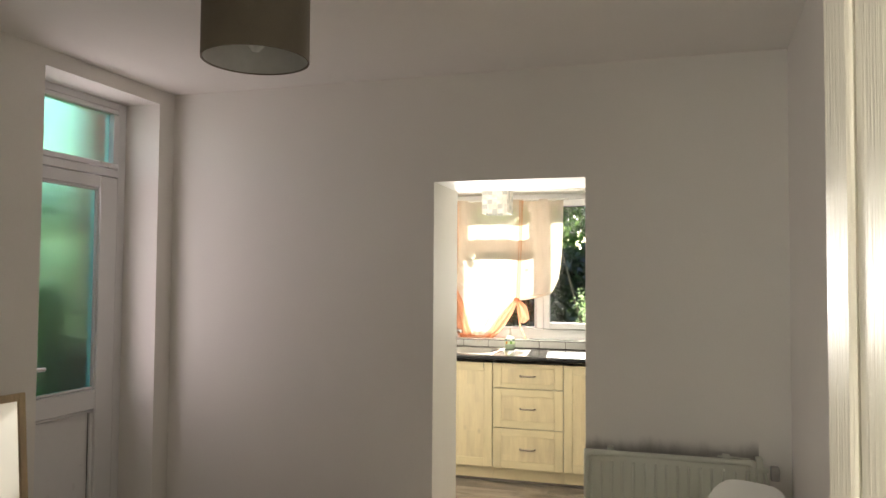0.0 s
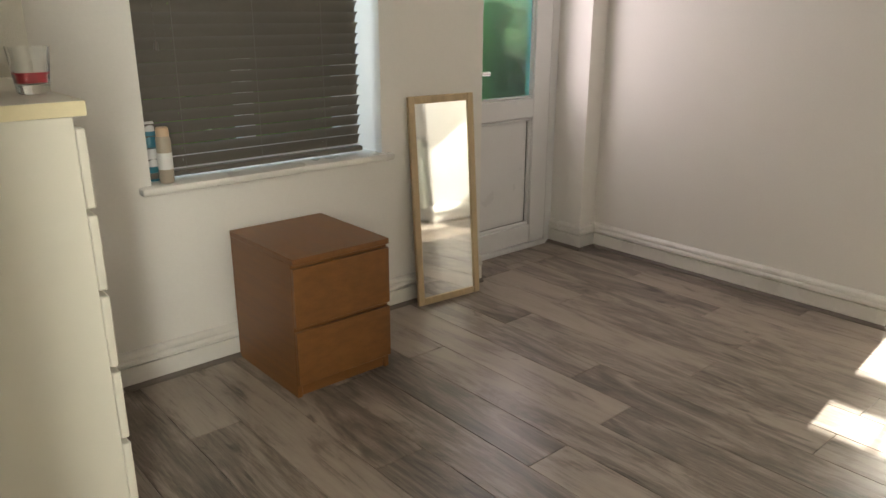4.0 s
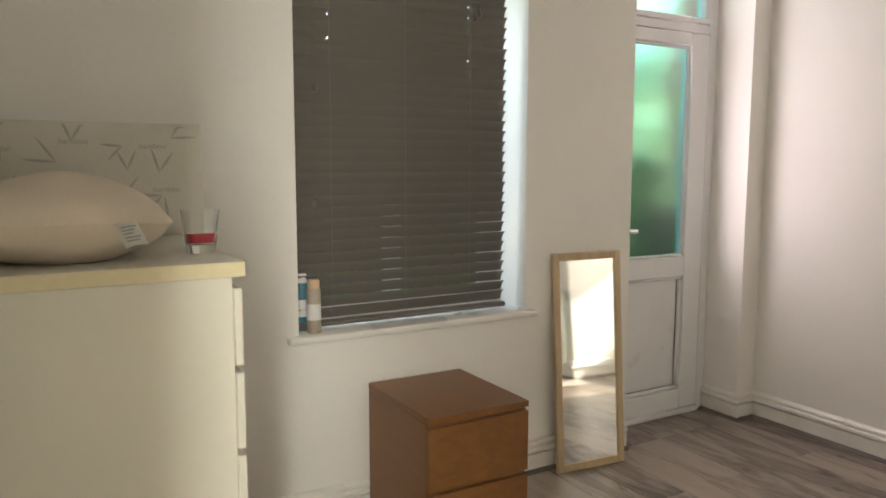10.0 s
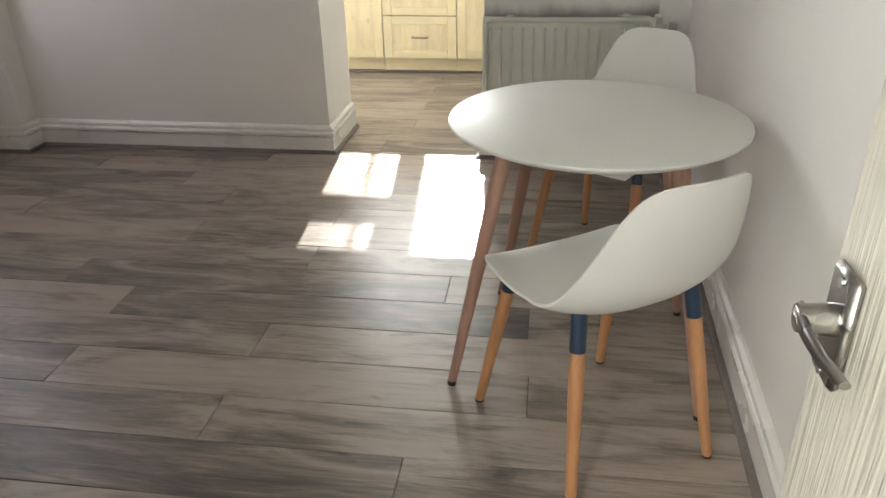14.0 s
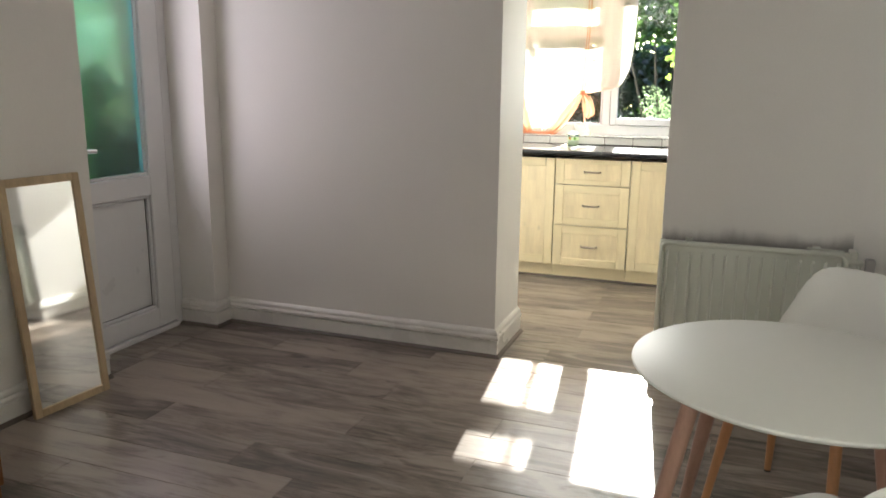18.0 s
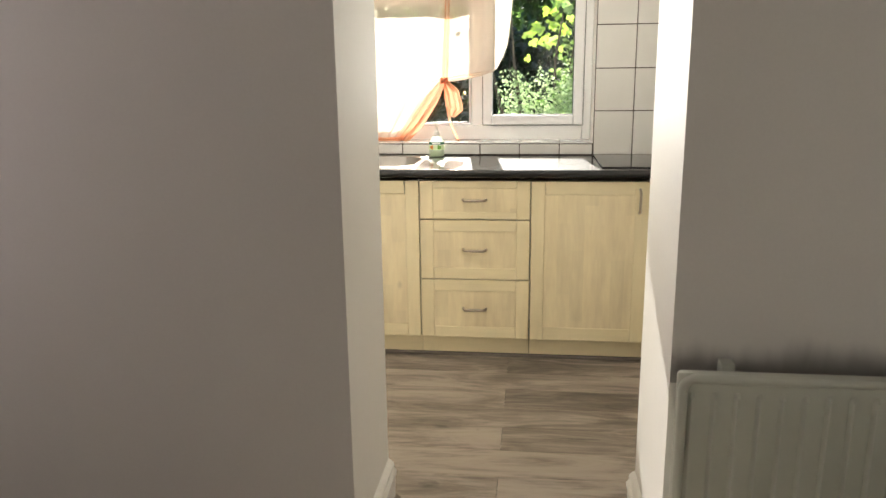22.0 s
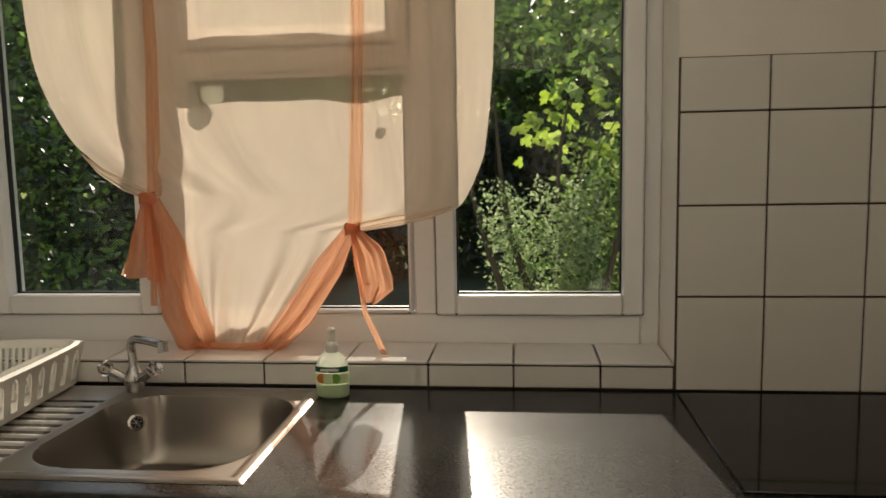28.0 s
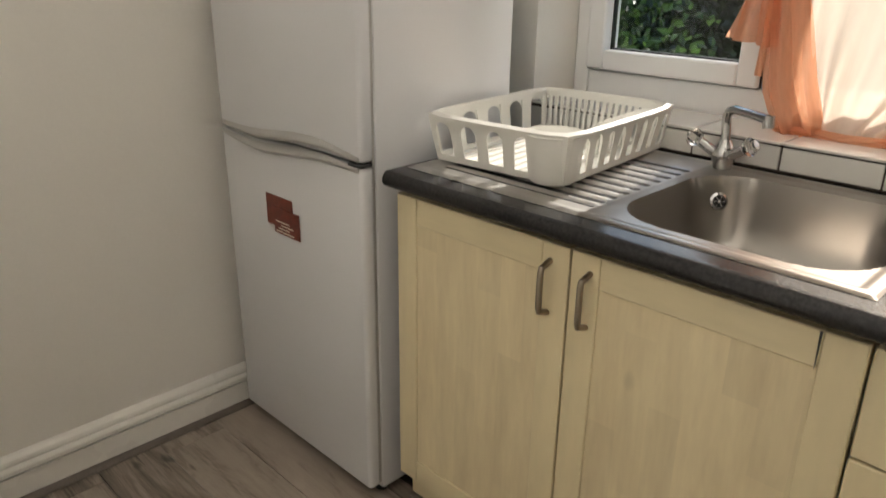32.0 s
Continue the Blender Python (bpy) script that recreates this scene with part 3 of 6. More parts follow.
for b in ((yl + 0.17, yr - 0.20, 0.14, 0.158), (yl + 0.17, yr - 0.20, 0.747, 0.765), (yl + 0.17, yl + 0.188, 0.158, 0.747), (yr - 0.218, yr - 0.20, 0.158, 0.747), (yl + 0.17, yr - 0.20, 0.872, 0.888), (yl + 0.17, yr - 0.20, 1.959, 1.975), (yl + 0.17, yl + 0.186, 0.888, 1.959), (yr - 0.216, yr - 0.20, 0.888, 1.959)):
    part("bead", bx(0.012, 0.032, *b, 0.006), UPVC, leaf)
pane = part("door_pane", bx(-0.006, 0.006, yl + 0.165, yr - 0.195, 0.87, 1.977, 0), FROST, leaf, "tall frosted glass pane")
pane.visible_shadow = False
for q in ((yl + 0.060, yl + 0.064, 0.03, 2.043), (yr - 0.066, yr - 0.060, 0.03, 2.043)):
    part("gasket", bx(x0 + 0.006, x1 - 0.002, *q, 0), DARKP, door)
for q in ((yl + 0.188, yr - 0.218, 0.158, 0.1605), (yl + 0.188, yr - 0.218, 0.7445, 0.747), (yl + 0.188, yl + 0.1905, 0.1605, 0.7445), (yr - 0.2205, yr - 0.218, 0.1605, 0.7445)):
    part("panel_gasket", bx(0.011, 0.0145, *q, 0), DARKP, leaf)
hd = bm_new()
box(hd, 0.044, 0.052, yl + 0.085, yl + 0.118, 0.90, 1.12, 0.003)
tube(hd, ((0.05, yl + 0.10, 1.03), (0.085, yl + 0.10, 1.03), (0.095, yl + 0.115, 1.03), (0.095, yl + 0.21, 1.027)), 0.009)
part("door_handle", hd, UPVC, leaf, "white lever handle")

# window with the venetian blind
win = thing("window_1", "white plastic window behind a lowered blind", "window", -1.90, 0, 0, kind="structure")
y0, y1, z0, z1 = WIN
for b in ((y0, y0 + 0.06, z0, z1), (y1 - 0.06, y1, z0, z1), (y0 + 0.06, y1 - 0.06, z0, z0 + 0.06), (y0 + 0.06, y1 - 0.06, z1 - 0.06, z1), ((y0 + y1) / 2 - 0.03, (y0 + y1) / 2 + 0.03, z0 + 0.06, z1 - 0.06)):
    part("window_frame", bx(-0.035, 0.035, *b, 0.004), UPVC, win)
for a, b in ((y0 + 0.06, (y0 + y1) / 2 - 0.03), ((y0 + y1) / 2 + 0.03, y1 - 0.06)):
    p = part("pane", bx(-0.004, 0.004, a, b, z0 + 0.06, z1 - 0.06, 0), CLEAR, win)
    p.visible_shadow = False
part("window_sill", bx(0.035, 0.31, y0 - 0.045, y1 + 0.045, z0 - 0.025, z0 + 0.004, 0.008, 2), GLOSSW, win, "white gloss sill board")

# kitchen window
kw = thing("window_2", "white plastic kitchen window with three lights", "window", 0, 2.54, 0, kind="structure")
a, b, z0, z1 = KWIN
F = (-0.04, 0.03)
for q in ((a, a + 0.05, z0, z1), (b - 0.05, b, z0, z1), (a + 0.05, b - 0.05, z0, z0 + 0.085), (a + 0.05, b - 0.05, z1 - 0.05, z1), (-0.645, -0.56, z0 + 0.085, z1 - 0.05), (0.08, 0.14, z0 + 0.085, z1 - 0.05)):
    part("window_frame", bx(q[0], q[1], *F, q[2], q[3], 0.004), UPVC, kw)
part("transom", bx(-0.56, 0.08, *F, 1.735, 1.80, 0.004), UPVC, kw)


def light(x0, x1, z0, z1, t, proud):
    for q in ((x0, x0 + t, z0, z1), (x1 - t, x1, z0, z1), (x0 + t, x1 - t, z0, z0 + t), (x0 + t, x1 - t, z1 - t, z1)):
        part("sash", bx(q[0], q[1], -0.04 - proud, 0.02, q[2], q[3], 0.005), UPVC, kw)
    p = part("pane", bx(x0 + t - 0.004, x1 - t + 0.004, -0.004, 0.004, z0 + t - 0.004, z1 - t + 0.004, 0), CLEAR, kw)
    p.visible_shadow = False
    e = 0.0045
    for q in ((x0 + t, x0 + t + e, z0 + t, z1 - t), (x1 - t - e, x1 - t, z0 + t, z1 - t), (x0 + t + e, x1 - t - e, z0 + t, z0 + t + e), (x0 + t + e, x1 - t - e, z1 - t - e, z1 - t)):
        part("pane_gasket", bx(q[0], q[1], -0.020, -0.0045, q[2], q[3], 0), DARKP, kw)
    if proud > 0.01:
        for q in ((x0 - 0.003, x0 - 0.0002, z0, z1), (x1 + 0.0002, x1 + 0.003, z0, z1), (x0, x1, z0 - 0.003, z0 - 0.0002)):
            part("frame_gasket", bx(q[0], q[1], -0.0425, -0.030, q[2], q[3], 0), DARKP, kw)


light(-1.155, -0.648, 1.072, 2.148, 0.055, 0.018)
light(0.142, 0.69, 1.072, 2.148, 0.053, 0.018)
light(-0.556, 0.076, 1.803, 2.148, 0.052, 0.014)
light(-0.556, 0.076, 1.072, 1.732, 0.012, 0.002)

# ---- outdoors ----
structure("ground", bx(-40, 40, -40, 60, -0.35, -0.21, 0), EARTH, "bare garden ground with thin grass", "ground")
structure("floor_slab", bx(XLO, 2.3, -6.3, 2.62, -0.2, -0.012, 0), SUBFLOOR, "dark floor base under the planks", "floor")
structure("roof_eaves", bx(-2.2, 2.3, 2.62, 2.93, 2.215, 2.60, 0.01), UPVC, "white roof eaves above the kitchen window", "roof")
structure("wall_garden", bx(-2.42, -2.11, 0.085, 0.26, -0.21, 2.9, 0), REDWALL, "red painted outer brick wall beside the back door", "wall")

# ---- living room ----


def blind():
    t = thing("venetian_blind", "taupe venetian blind lowered with slats closed", "blind", -1.70, -2.081, 0)
    w = 0.469
    part("head_rail", bx(-0.03, 0.03, -w, w, 2.175, 2.228, 0.004), SLAT, t)
    n, zt, zb = 33, 2.155, 0.80
    bm = bm_new()
    prof = [(-0.5 + i / 6, 0.0055 * (1 - (2 * i / 6 - 1) ** 2)) for i in range(7)]
    tilt = radians(61)
    top = [Vector((s * 0.05 * math.cos(tilt) - c * math.sin(tilt), 0, s * 0.05 * math.sin(tilt) + c * math.cos(tilt))) for s, c in prof]
    ys = [-w] + [q for h in (-0.32, -0.01, 0.287) for q in (h - 0.0012, h + 0.0012)] + [w]
    grid = [[bm.verts.new(p + Vector((0, y, 0))) for p in top] for y in ys]
    for i in range(len(ys) - 1):
        for j in range(6):
            if not (i % 2 and j == 3 and i != 3):       # the cords pass through slots
                bm.faces.new((grid[i][j], grid[i + 1][j], grid[i + 1][j + 1], grid[i][j + 1]))
    bmesh.ops.recalc_face_normals(bm, faces=bm.faces)
    bmesh.ops.solidify(bm, geom=bm.faces[:], thickness=0.001)
    first = part("slat", bm, SLAT, t)
    first.location.z = zt
    for i in range(1, n):
        o = first.copy()
        scene.collection.objects.link(o)
        o.parent = t
        o.location = (random.uniform(-0.001, 0.001), random.uniform(-0.002, 0.002), zt - (zt - zb) * i / (n - 1))
        o.rotation_euler = (radians(random.uniform(-0.12, 0.12)), radians(random.uniform(-2.5, 2.5)), 0)
    part("bottom_rail", bx(-0.012, 0.028, -w, w, 0.752, 0.772, 0.005), SLAT, t)
    for y in (-0.32, -0.01, 0.287):
        bm = bm_new()
        tube(bm, ((0.020, y, 2.18), (0.021, y, 1.5), (0.020, y, 0.765)), 0.0011, 6)
        part("ladder_cord", bm, CORD, t)
    for y, z in ((-0.385, 1.62), (-0.392, 1.20), (0.300, 1.93), (0.318, 1.95)):
        bm = bm_new()
        tube(bm, ((0.034, y, 2.18), (0.036, y + 0.002, z + 0.03)), 0.0013, 6)
        lathe(bm, ((0.002, 0.035), (0.006, 0.028), (0.009, 0.012), (0.008, 0.0)), 10, (0.036, y + 0.002, z))
        part("pull_cord", bm, SLAT, t, "hanging pull cord with a tassel")


blind()


def bedside():
    t = thing("bedside_chest", "brown oak bedside chest with two drawers on the floor", "chest of drawers", -1.605, -2.088, 0)
    d, h, hw = 0.475, 0.53, 0.203
    part("side_panel", bx(0, d - 0.018, -hw, -hw + 0.02, 0, h - 0.022, 0.0015), OAK, t)
    part("side_panel", bx(0, d - 0.018, hw - 0.02, hw, 0, h - 0.022, 0.0015), OAK, t)
    part("back_panel", bx(0.0, 0.006, -hw + 0.02, hw - 0.02, 0.03, h - 0.022, 0), OAK, t)
    part("top_board", bx(0, d, -hw - 0.001, hw + 0.001, h - 0.022, h, 0.002), OAK, t)
    part("plinth", bx(d - 0.045, d - 0.03, -hw + 0.02, hw - 0.02, 0.0, 0.05, 0.001), OAK, t)
    for z in (0.257, 0.486):
        part("cross_rail", bx(d - 0.040, d - 0.0185, -hw + 0.02, hw - 0.02, z, z + 0.0215, 0.001), OAK, t)
    for a, b in ((0.055, 0.260), (0.276, 0.494)):
        dr = part("drawer_front", bx(d - 0.018, d, -hw, hw, a, b, 0.002), OAK, t)
        part("drawer_box", bx(0.03, d - 0.018, -hw + 0.025, hw - 0.025, a + 0.01, b - 0.03, 0), SUBFLOOR, dr)


bedside()


def leaning_mirror():
    t = thing("mirror", "full-length mirror in a pale wood frame leaning on the wall", "mirror", -1.522, -1.230, 0.0, -5)
    w, h, f, d = 0.182, 0.975, 0.034, 0.02
    lean = math.asin(0.078 / h)
    rot = Matrix.Rotation(-lean, 4, "Y")

    def lay(bm):
        bmesh.ops.transform(bm, matrix=rot, verts=bm.verts)
        return bm
    part("frame_stile", lay(bx(-d, 0, -w, -w + f, 0, h, 0.003)), PALEWOOD, t)
    part("frame_stile", lay(bx(-d, 0, w - f, w, 0, h, 0.003)), PALEWOOD, t)
    part("frame_rail", lay(bx(-d, 0, -w + f, w - f, 0, f, 0.003)), PALEWOOD, t)
    part("frame_rail", lay(bx(-d, 0, -w + f, w - f, h - f, h, 0.003)), PALEWOOD, t)
    part("backing", lay(bx(-d + 0.001, -d + 0.004, -w + 0.006, w - 0.006, 0.006, h - 0.006, 0)), OAK, t)
    part("mirror_glass", lay(bx(-d + 0.005, -0.008, -w + f - 0.004, w - f + 0.004, f - 0.004, h - f + 0.004, 0)), MIRROR, t, "clear mirror glass", smooth=False)


leaning_mirror()


def tall_chest():
    t = thing("tall_chest_of_drawers", "tall white chest of drawers with a cream top", "chest of drawers", -0.57, -3.505, 0)
    w, d, h = 0.80, 0.455, 1.165
    part("side_panel", bx(-0.02, 0, 0, d, 0, h - 0.03, 0.0015), WHITELAM, t)
    part("side_panel", bx(-w, -w + 0.02, 0, d, 0, h - 0.03, 0.0015), WHITELAM, t)
    part("back_panel", bx(-w + 0.002, -0.002, -0.006, 0.0, 0.01, h - 0.03, 0), OAK, t, "dark unpainted back board")
    top = part("top_board", bx(-w - 0.002, 0.002, -0.006, d + 0.024, h - 0.03, h, 0.002), WHITELAM, t)
    part("edge_band", bx(0.0021, 0.0036, -0.006, d + 0.0255, h - 0.0295, h - 0.0008, 0), CREAMTOP, top, "yellowed edge strip")
    part("edge_band", bx(-w - 0.002, 0.002, d + 0.0241, d + 0.0256, h - 0.0295, h - 0.0008, 0), CREAMTOP, top, "yellowed edge strip")
    part("plinth", bx(-w + 0.02, -0.02, d - 0.03, d - 0.015, 0, 0.06, 0), WHITELAM, t)
    n = 6
    for i in range(n):
        a = 0.065 + i * (h - 0.03 - 0.075) / n
        b = a + (h - 0.03 - 0.075) / n - 0.014
        dr = part("drawer_front", bx(-w, 0, d + 0.001, d + 0.02, a, b, 0.003), WHITELAM, t)
        part("drawer_box", bx(-w + 0.03, -0.03, 0.03, d, a + 0.01, b - 0.03, 0), WHITELAM, dr)


tall_chest()


def pillow(name, label, x, y, z, w, d, h, m, rz):
    t = thing(name, label, "pillow", x, y, z, rz)
    bm = bm_new()

    def top(sign):
        def f(u, v):
            a, b = 2 * u - 1, 2 * v - 1
            k = max(0.0, (1 - abs(a) ** 1.9)) ** 0.78 * max(0.0, (1 - abs(b) ** 2.0)) ** 0.70
            pinch = 1 - 0.10 * (1 - abs(a)) * b * b - 0.10 * (1 - abs(b)) * a * a
            zz = h * (0.46 + 0.54 * k) if sign > 0 else h * 0.46 * (1 - min(1.0, 1.35 * k) ** 0.75)
            wob = 0.012 * noise.noise((a * 2.3, b * 2.3, sign)) * k
            return Vector((a * w / 2 * (1 - 0.17 * (1 - b * b) * a * a), b * d / 2 * (1 - 0.13 * a * a), zz + wob)) if pinch else None
        return f
    sheet(bm, top(1), 22, 22)
    sheet(bm, top(-1), 22, 22)
    bmesh.ops.remove_doubles(bm, verts=bm.verts, dist=1e-4)
    part("cover", bm, m, t)
    return t


pl = pillow("pillow", "plump cream cotton pillow lying on the tall chest", -0.835, -3.338, 1.166, 0.54, 0.405, 0.178, FABRIC, 0)


def on_label(u, v):
    """A point of the care label that hangs from the pillow's seam."""
    return Vector((0.2635 + 0.010 * v, 0.074 + 0.040 * u + 0.018 * v, 0.080 - 0.042 * v + 0.008 * u + 0.002 * math.sin(4 * u)))


tg = bm_new()
sheet(tg, on_label, 5, 4)
bmesh.ops.solidify(tg, geom=tg.faces[:], thickness=0.0008)
lab = part("care_label", tg, PAPER, pl, "small white printed care label")
for i in range(5):
    q = bm_new()
    v0 = 0.14 + 0.15 * i
    pts = [on_label(uu, vv) + Vector((0.0014, 0, 0.0008)) for uu, vv in ((0.15, v0), (0.85 - 0.12 * (i % 3), v0), (0.85 - 0.12 * (i % 3), v0 + 0.06), (0.15, v0 + 0.06))]
    q.faces.new([q.verts.new(p) for p in pts])
    bmesh.ops.solidify(q, geom=q.faces[:], thickness=0.0003)
    part("print_bar", q, PRINTGREY, lab)


def printed_pillow():
    """An upright cushion in pale cloth printed with grey sprigs, its word repeated."""
    t = thing("printed_pillow", "pale pillow printed with grey bamboo sprigs standing upright", "pillow", -1.235, -3.225, 1.166)
    w, h, d = 0.53, 0.305, 0.10
    bm = bm_new()

    def thick(a, b):
        return d / 2 * max(0.0, (1 - abs(a) ** 3)) ** 0.6 * max(0.0, (1 - abs(b) ** 3)) ** 0.6 + 0.004

    def f(sign):
        return lambda u, v: Vector((sign * thick(2 * u - 1, 2 * v - 1) - 0.02 * v, (u - 0.5) * w, v * h))
    sheet(bm, f(1), 20, 14), sheet(bm, f(-1), 20, 14)
    bmesh.ops.remove_doubles(bm, verts=bm.verts, dist=1e-3)
    cov = part("cover", bm, PRINTBASE, t)
    rnd = random.Random(5)
    bm = bm_new()
    for i in range(16):
        cy, cz, an, ln = -0.21 + 0.125 * (i % 4) + rnd.uniform(-0.03, 0.03), 0.05 + 0.068 * (i // 4) + rnd.uniform(-0.015, 0.015), rnd.uniform(0, 3.14), rnd.uniform(0.05, 0.075)
        for s in range(2):
            an2 = an + s * 0.9
            q = []
            for k in range(5):
                e = k / 4
                wd = 0.0033 * math.sin(math.pi * e) + 0.0006
                q.append((cy + math.cos(an2) * ln * e, cz + math.sin(an2) * ln * e, wd))
            nx, nz = -math.sin(an2), math.cos(an2)
            rows = []
            for yy, zz, wd in q:
                yy, zz = max(-0.255, min(0.255, yy)), max(0.01, min(0.295, zz))
                xx = thick(2 * yy / w, 2 * zz / h - 1) - 0.02 * zz / h + 0.0012
                rows.append((bm.verts.new((xx, yy + nx * wd, zz + nz * wd)), bm.verts.new((xx, yy - nx * wd, zz - nz * wd))))
            for a, b in zip(rows, rows[1:]):
                bm.faces.new((a[0], b[0], b[1], a[1]))
    tagged(part("leaf_print", bm, PRINTGREY, cov, "grey bamboo leaf print"), kind="stuff")
    for y, z in ((0.13, 0.235), (-0.22, 0.225), (-0.06, 0.245), (0.16, 0.12)):
        cu = bpy.data.curves.new("word", "FONT")
        cu.body, cu.size, cu.align_x, cu.extrude = "bamboo", 0.021, "CENTER", 0.0004
        o = new("printed_word", cu)
        o.parent = cov
        xx = thick(2 * y / w, 2 * z / h - 1) - 0.02 * z / h + 0.0035
        o.matrix_local = pose(xx, y, z, 90, 0, 90)
        cu.materials.append(PRINTGREY)


printed_pillow()


def tumbler(x, y, z):
    t = thing("candle_glass", "small square glass tumbler with red candle wax", "candle holder", x, y, z)
    bm = bm_new()
    U, V = Vector((1, 0, 0)), Vector((0, 1, 0))

    def sq(r, zz):
        out = []
        for i in range(24):
            a = 2 * math.pi * i / 24
            c, s = math.cos(a), math.sin(a)
            q = (abs(c) ** 4 + abs(s) ** 4) ** -0.25
            out.append(bm.verts.new(U * (c * q * r) + V * (s * q * r) + Vector((0, 0, zz))))
        return out
    loft(bm, [sq(0.027, 0.0), sq(0.030, 0.004), sq(0.039, 0.095), sq(0.036, 0.095), sq(0.028, 0.022), sq(0.02, 0.020)])
    part("glass_body", bm, TUMBLER, t)
    bm = bm_new()
    loft(bm, [sq(0.0275, 0.0235), sq(0.0305, 0.044), sq(0.020, 0.043)])
    part("wax", bm, REDWAX, t, "red candle wax")


tumbler(-0.76, -3.07, 1.166)


def spray_can(x, y, z, m, cap, h, label):
    t = thing("spray_can", label, "spray can", x, y, z, group="cans on the sill")
    bm = bm_new()
    lathe(bm, ((0.024, 0), (0.026, 0.004), (0.026, h * 0.8), (0.022, h * 0.84)), 20)
    part("can", bm, m, t)
    bm = bm_new()
    lathe(bm, ((0.0225, h * 0.84), (0.0225, h * 0.97), (0.018, h)), 20)
    part("cap", bm, cap, t)
    bm = bm_new()
    lathe(bm, ((0.0264, h * 0.25), (0.0264, h * 0.55)), 20, close=False)
    part("label_band", bm, PAPER, t, "pale printed band")


BLUEG = mat("blue_green_can", (0.05, 0.22, 0.30), 0.35)
spray_can(-1.648, -2.490, 0.74, mat("tan_can", (0.42, 0.36, 0.28), 0.35), mat("peach_cap", (0.62, 0.45, 0.30), 0.4), 0.20, "tan and grey aerosol can on the window sill")
spray_can(-1.715, -2.515, 0.74, BLUEG, PAPER, 0.215, "blue aerosol can with white cap on the window sill")


def pendant():
    c = (0.027, -1.834)
    t = thing("pendant_lamp", "taupe drum shade pendant lamp hanging from the ceiling", "ceiling lamp", c[0], c[1], 2.55)
    bm = bm_new()
    lathe(bm, ((0.03, -0.025), (0.05, -0.012), (0.05, 0.0)), 24)
    part("ceiling_rose", bm, PLASTIC, t)
    bm = bm_new()
    tube(bm, ((0, 0, -0.02), (0, 0, -0.14)), 0.004, 8)
    part("flex", bm, PLASTIC, t)
    R, zt, zb = 0.150, -0.181, -0.451
    bm = bm_new()
    loft(bm, [ring(bm, Vector((0, 0, z)), Vector((1, 0, 0)), Vector((0, 1, 0)), r, 48) for r, z in ((R, zt), (R, zb), (R - 0.004, zb), (R - 0.004, zt), (R, zt))], False)
    part("shade", bm, [SHADE], t, "taupe fabric drum shade")
    bm = bm_new()
    loft(bm, [ring(bm, Vector((0, 0, z)), Vector((1, 0, 0)), Vector((0, 1, 0)), R - 0.0055, 48) for z in (zt + 0.003, zb + 0.003)], False)
    part("shade_lining", bm, SHADEIN, t, "white inner lining")
    bm = bm_new()
    for k in range(3):
        a = 2 * math.pi * k / 3
        tube(bm, ((0.02 * math.cos(a), 0.02 * math.sin(a), zt - 0.05), ((R - 0.005) * math.cos(a), (R - 0.005) * math.sin(a), zt - 0.004)), 0.0022, 6)
    part("spider", bm, PLASTIC, t)
    bm = bm_new()
    lathe(bm, ((0.02, -0.126), (0.023, -0.196), (0.022, -0.266)), 16)
    part("lamp_holder", bm, PLASTIC, t)
    bm = bm_new()
    lathe(bm, ((0.013, -0.262), (0.016, -0.29), (0.027, -0.335), (0.030, -0.375), (0.025, -0.407), (0.011, -0.423), (0.001, -0.426)), 20)
    part("bulb", bm, OPAL, t, "unlit white bulb")


pendant()


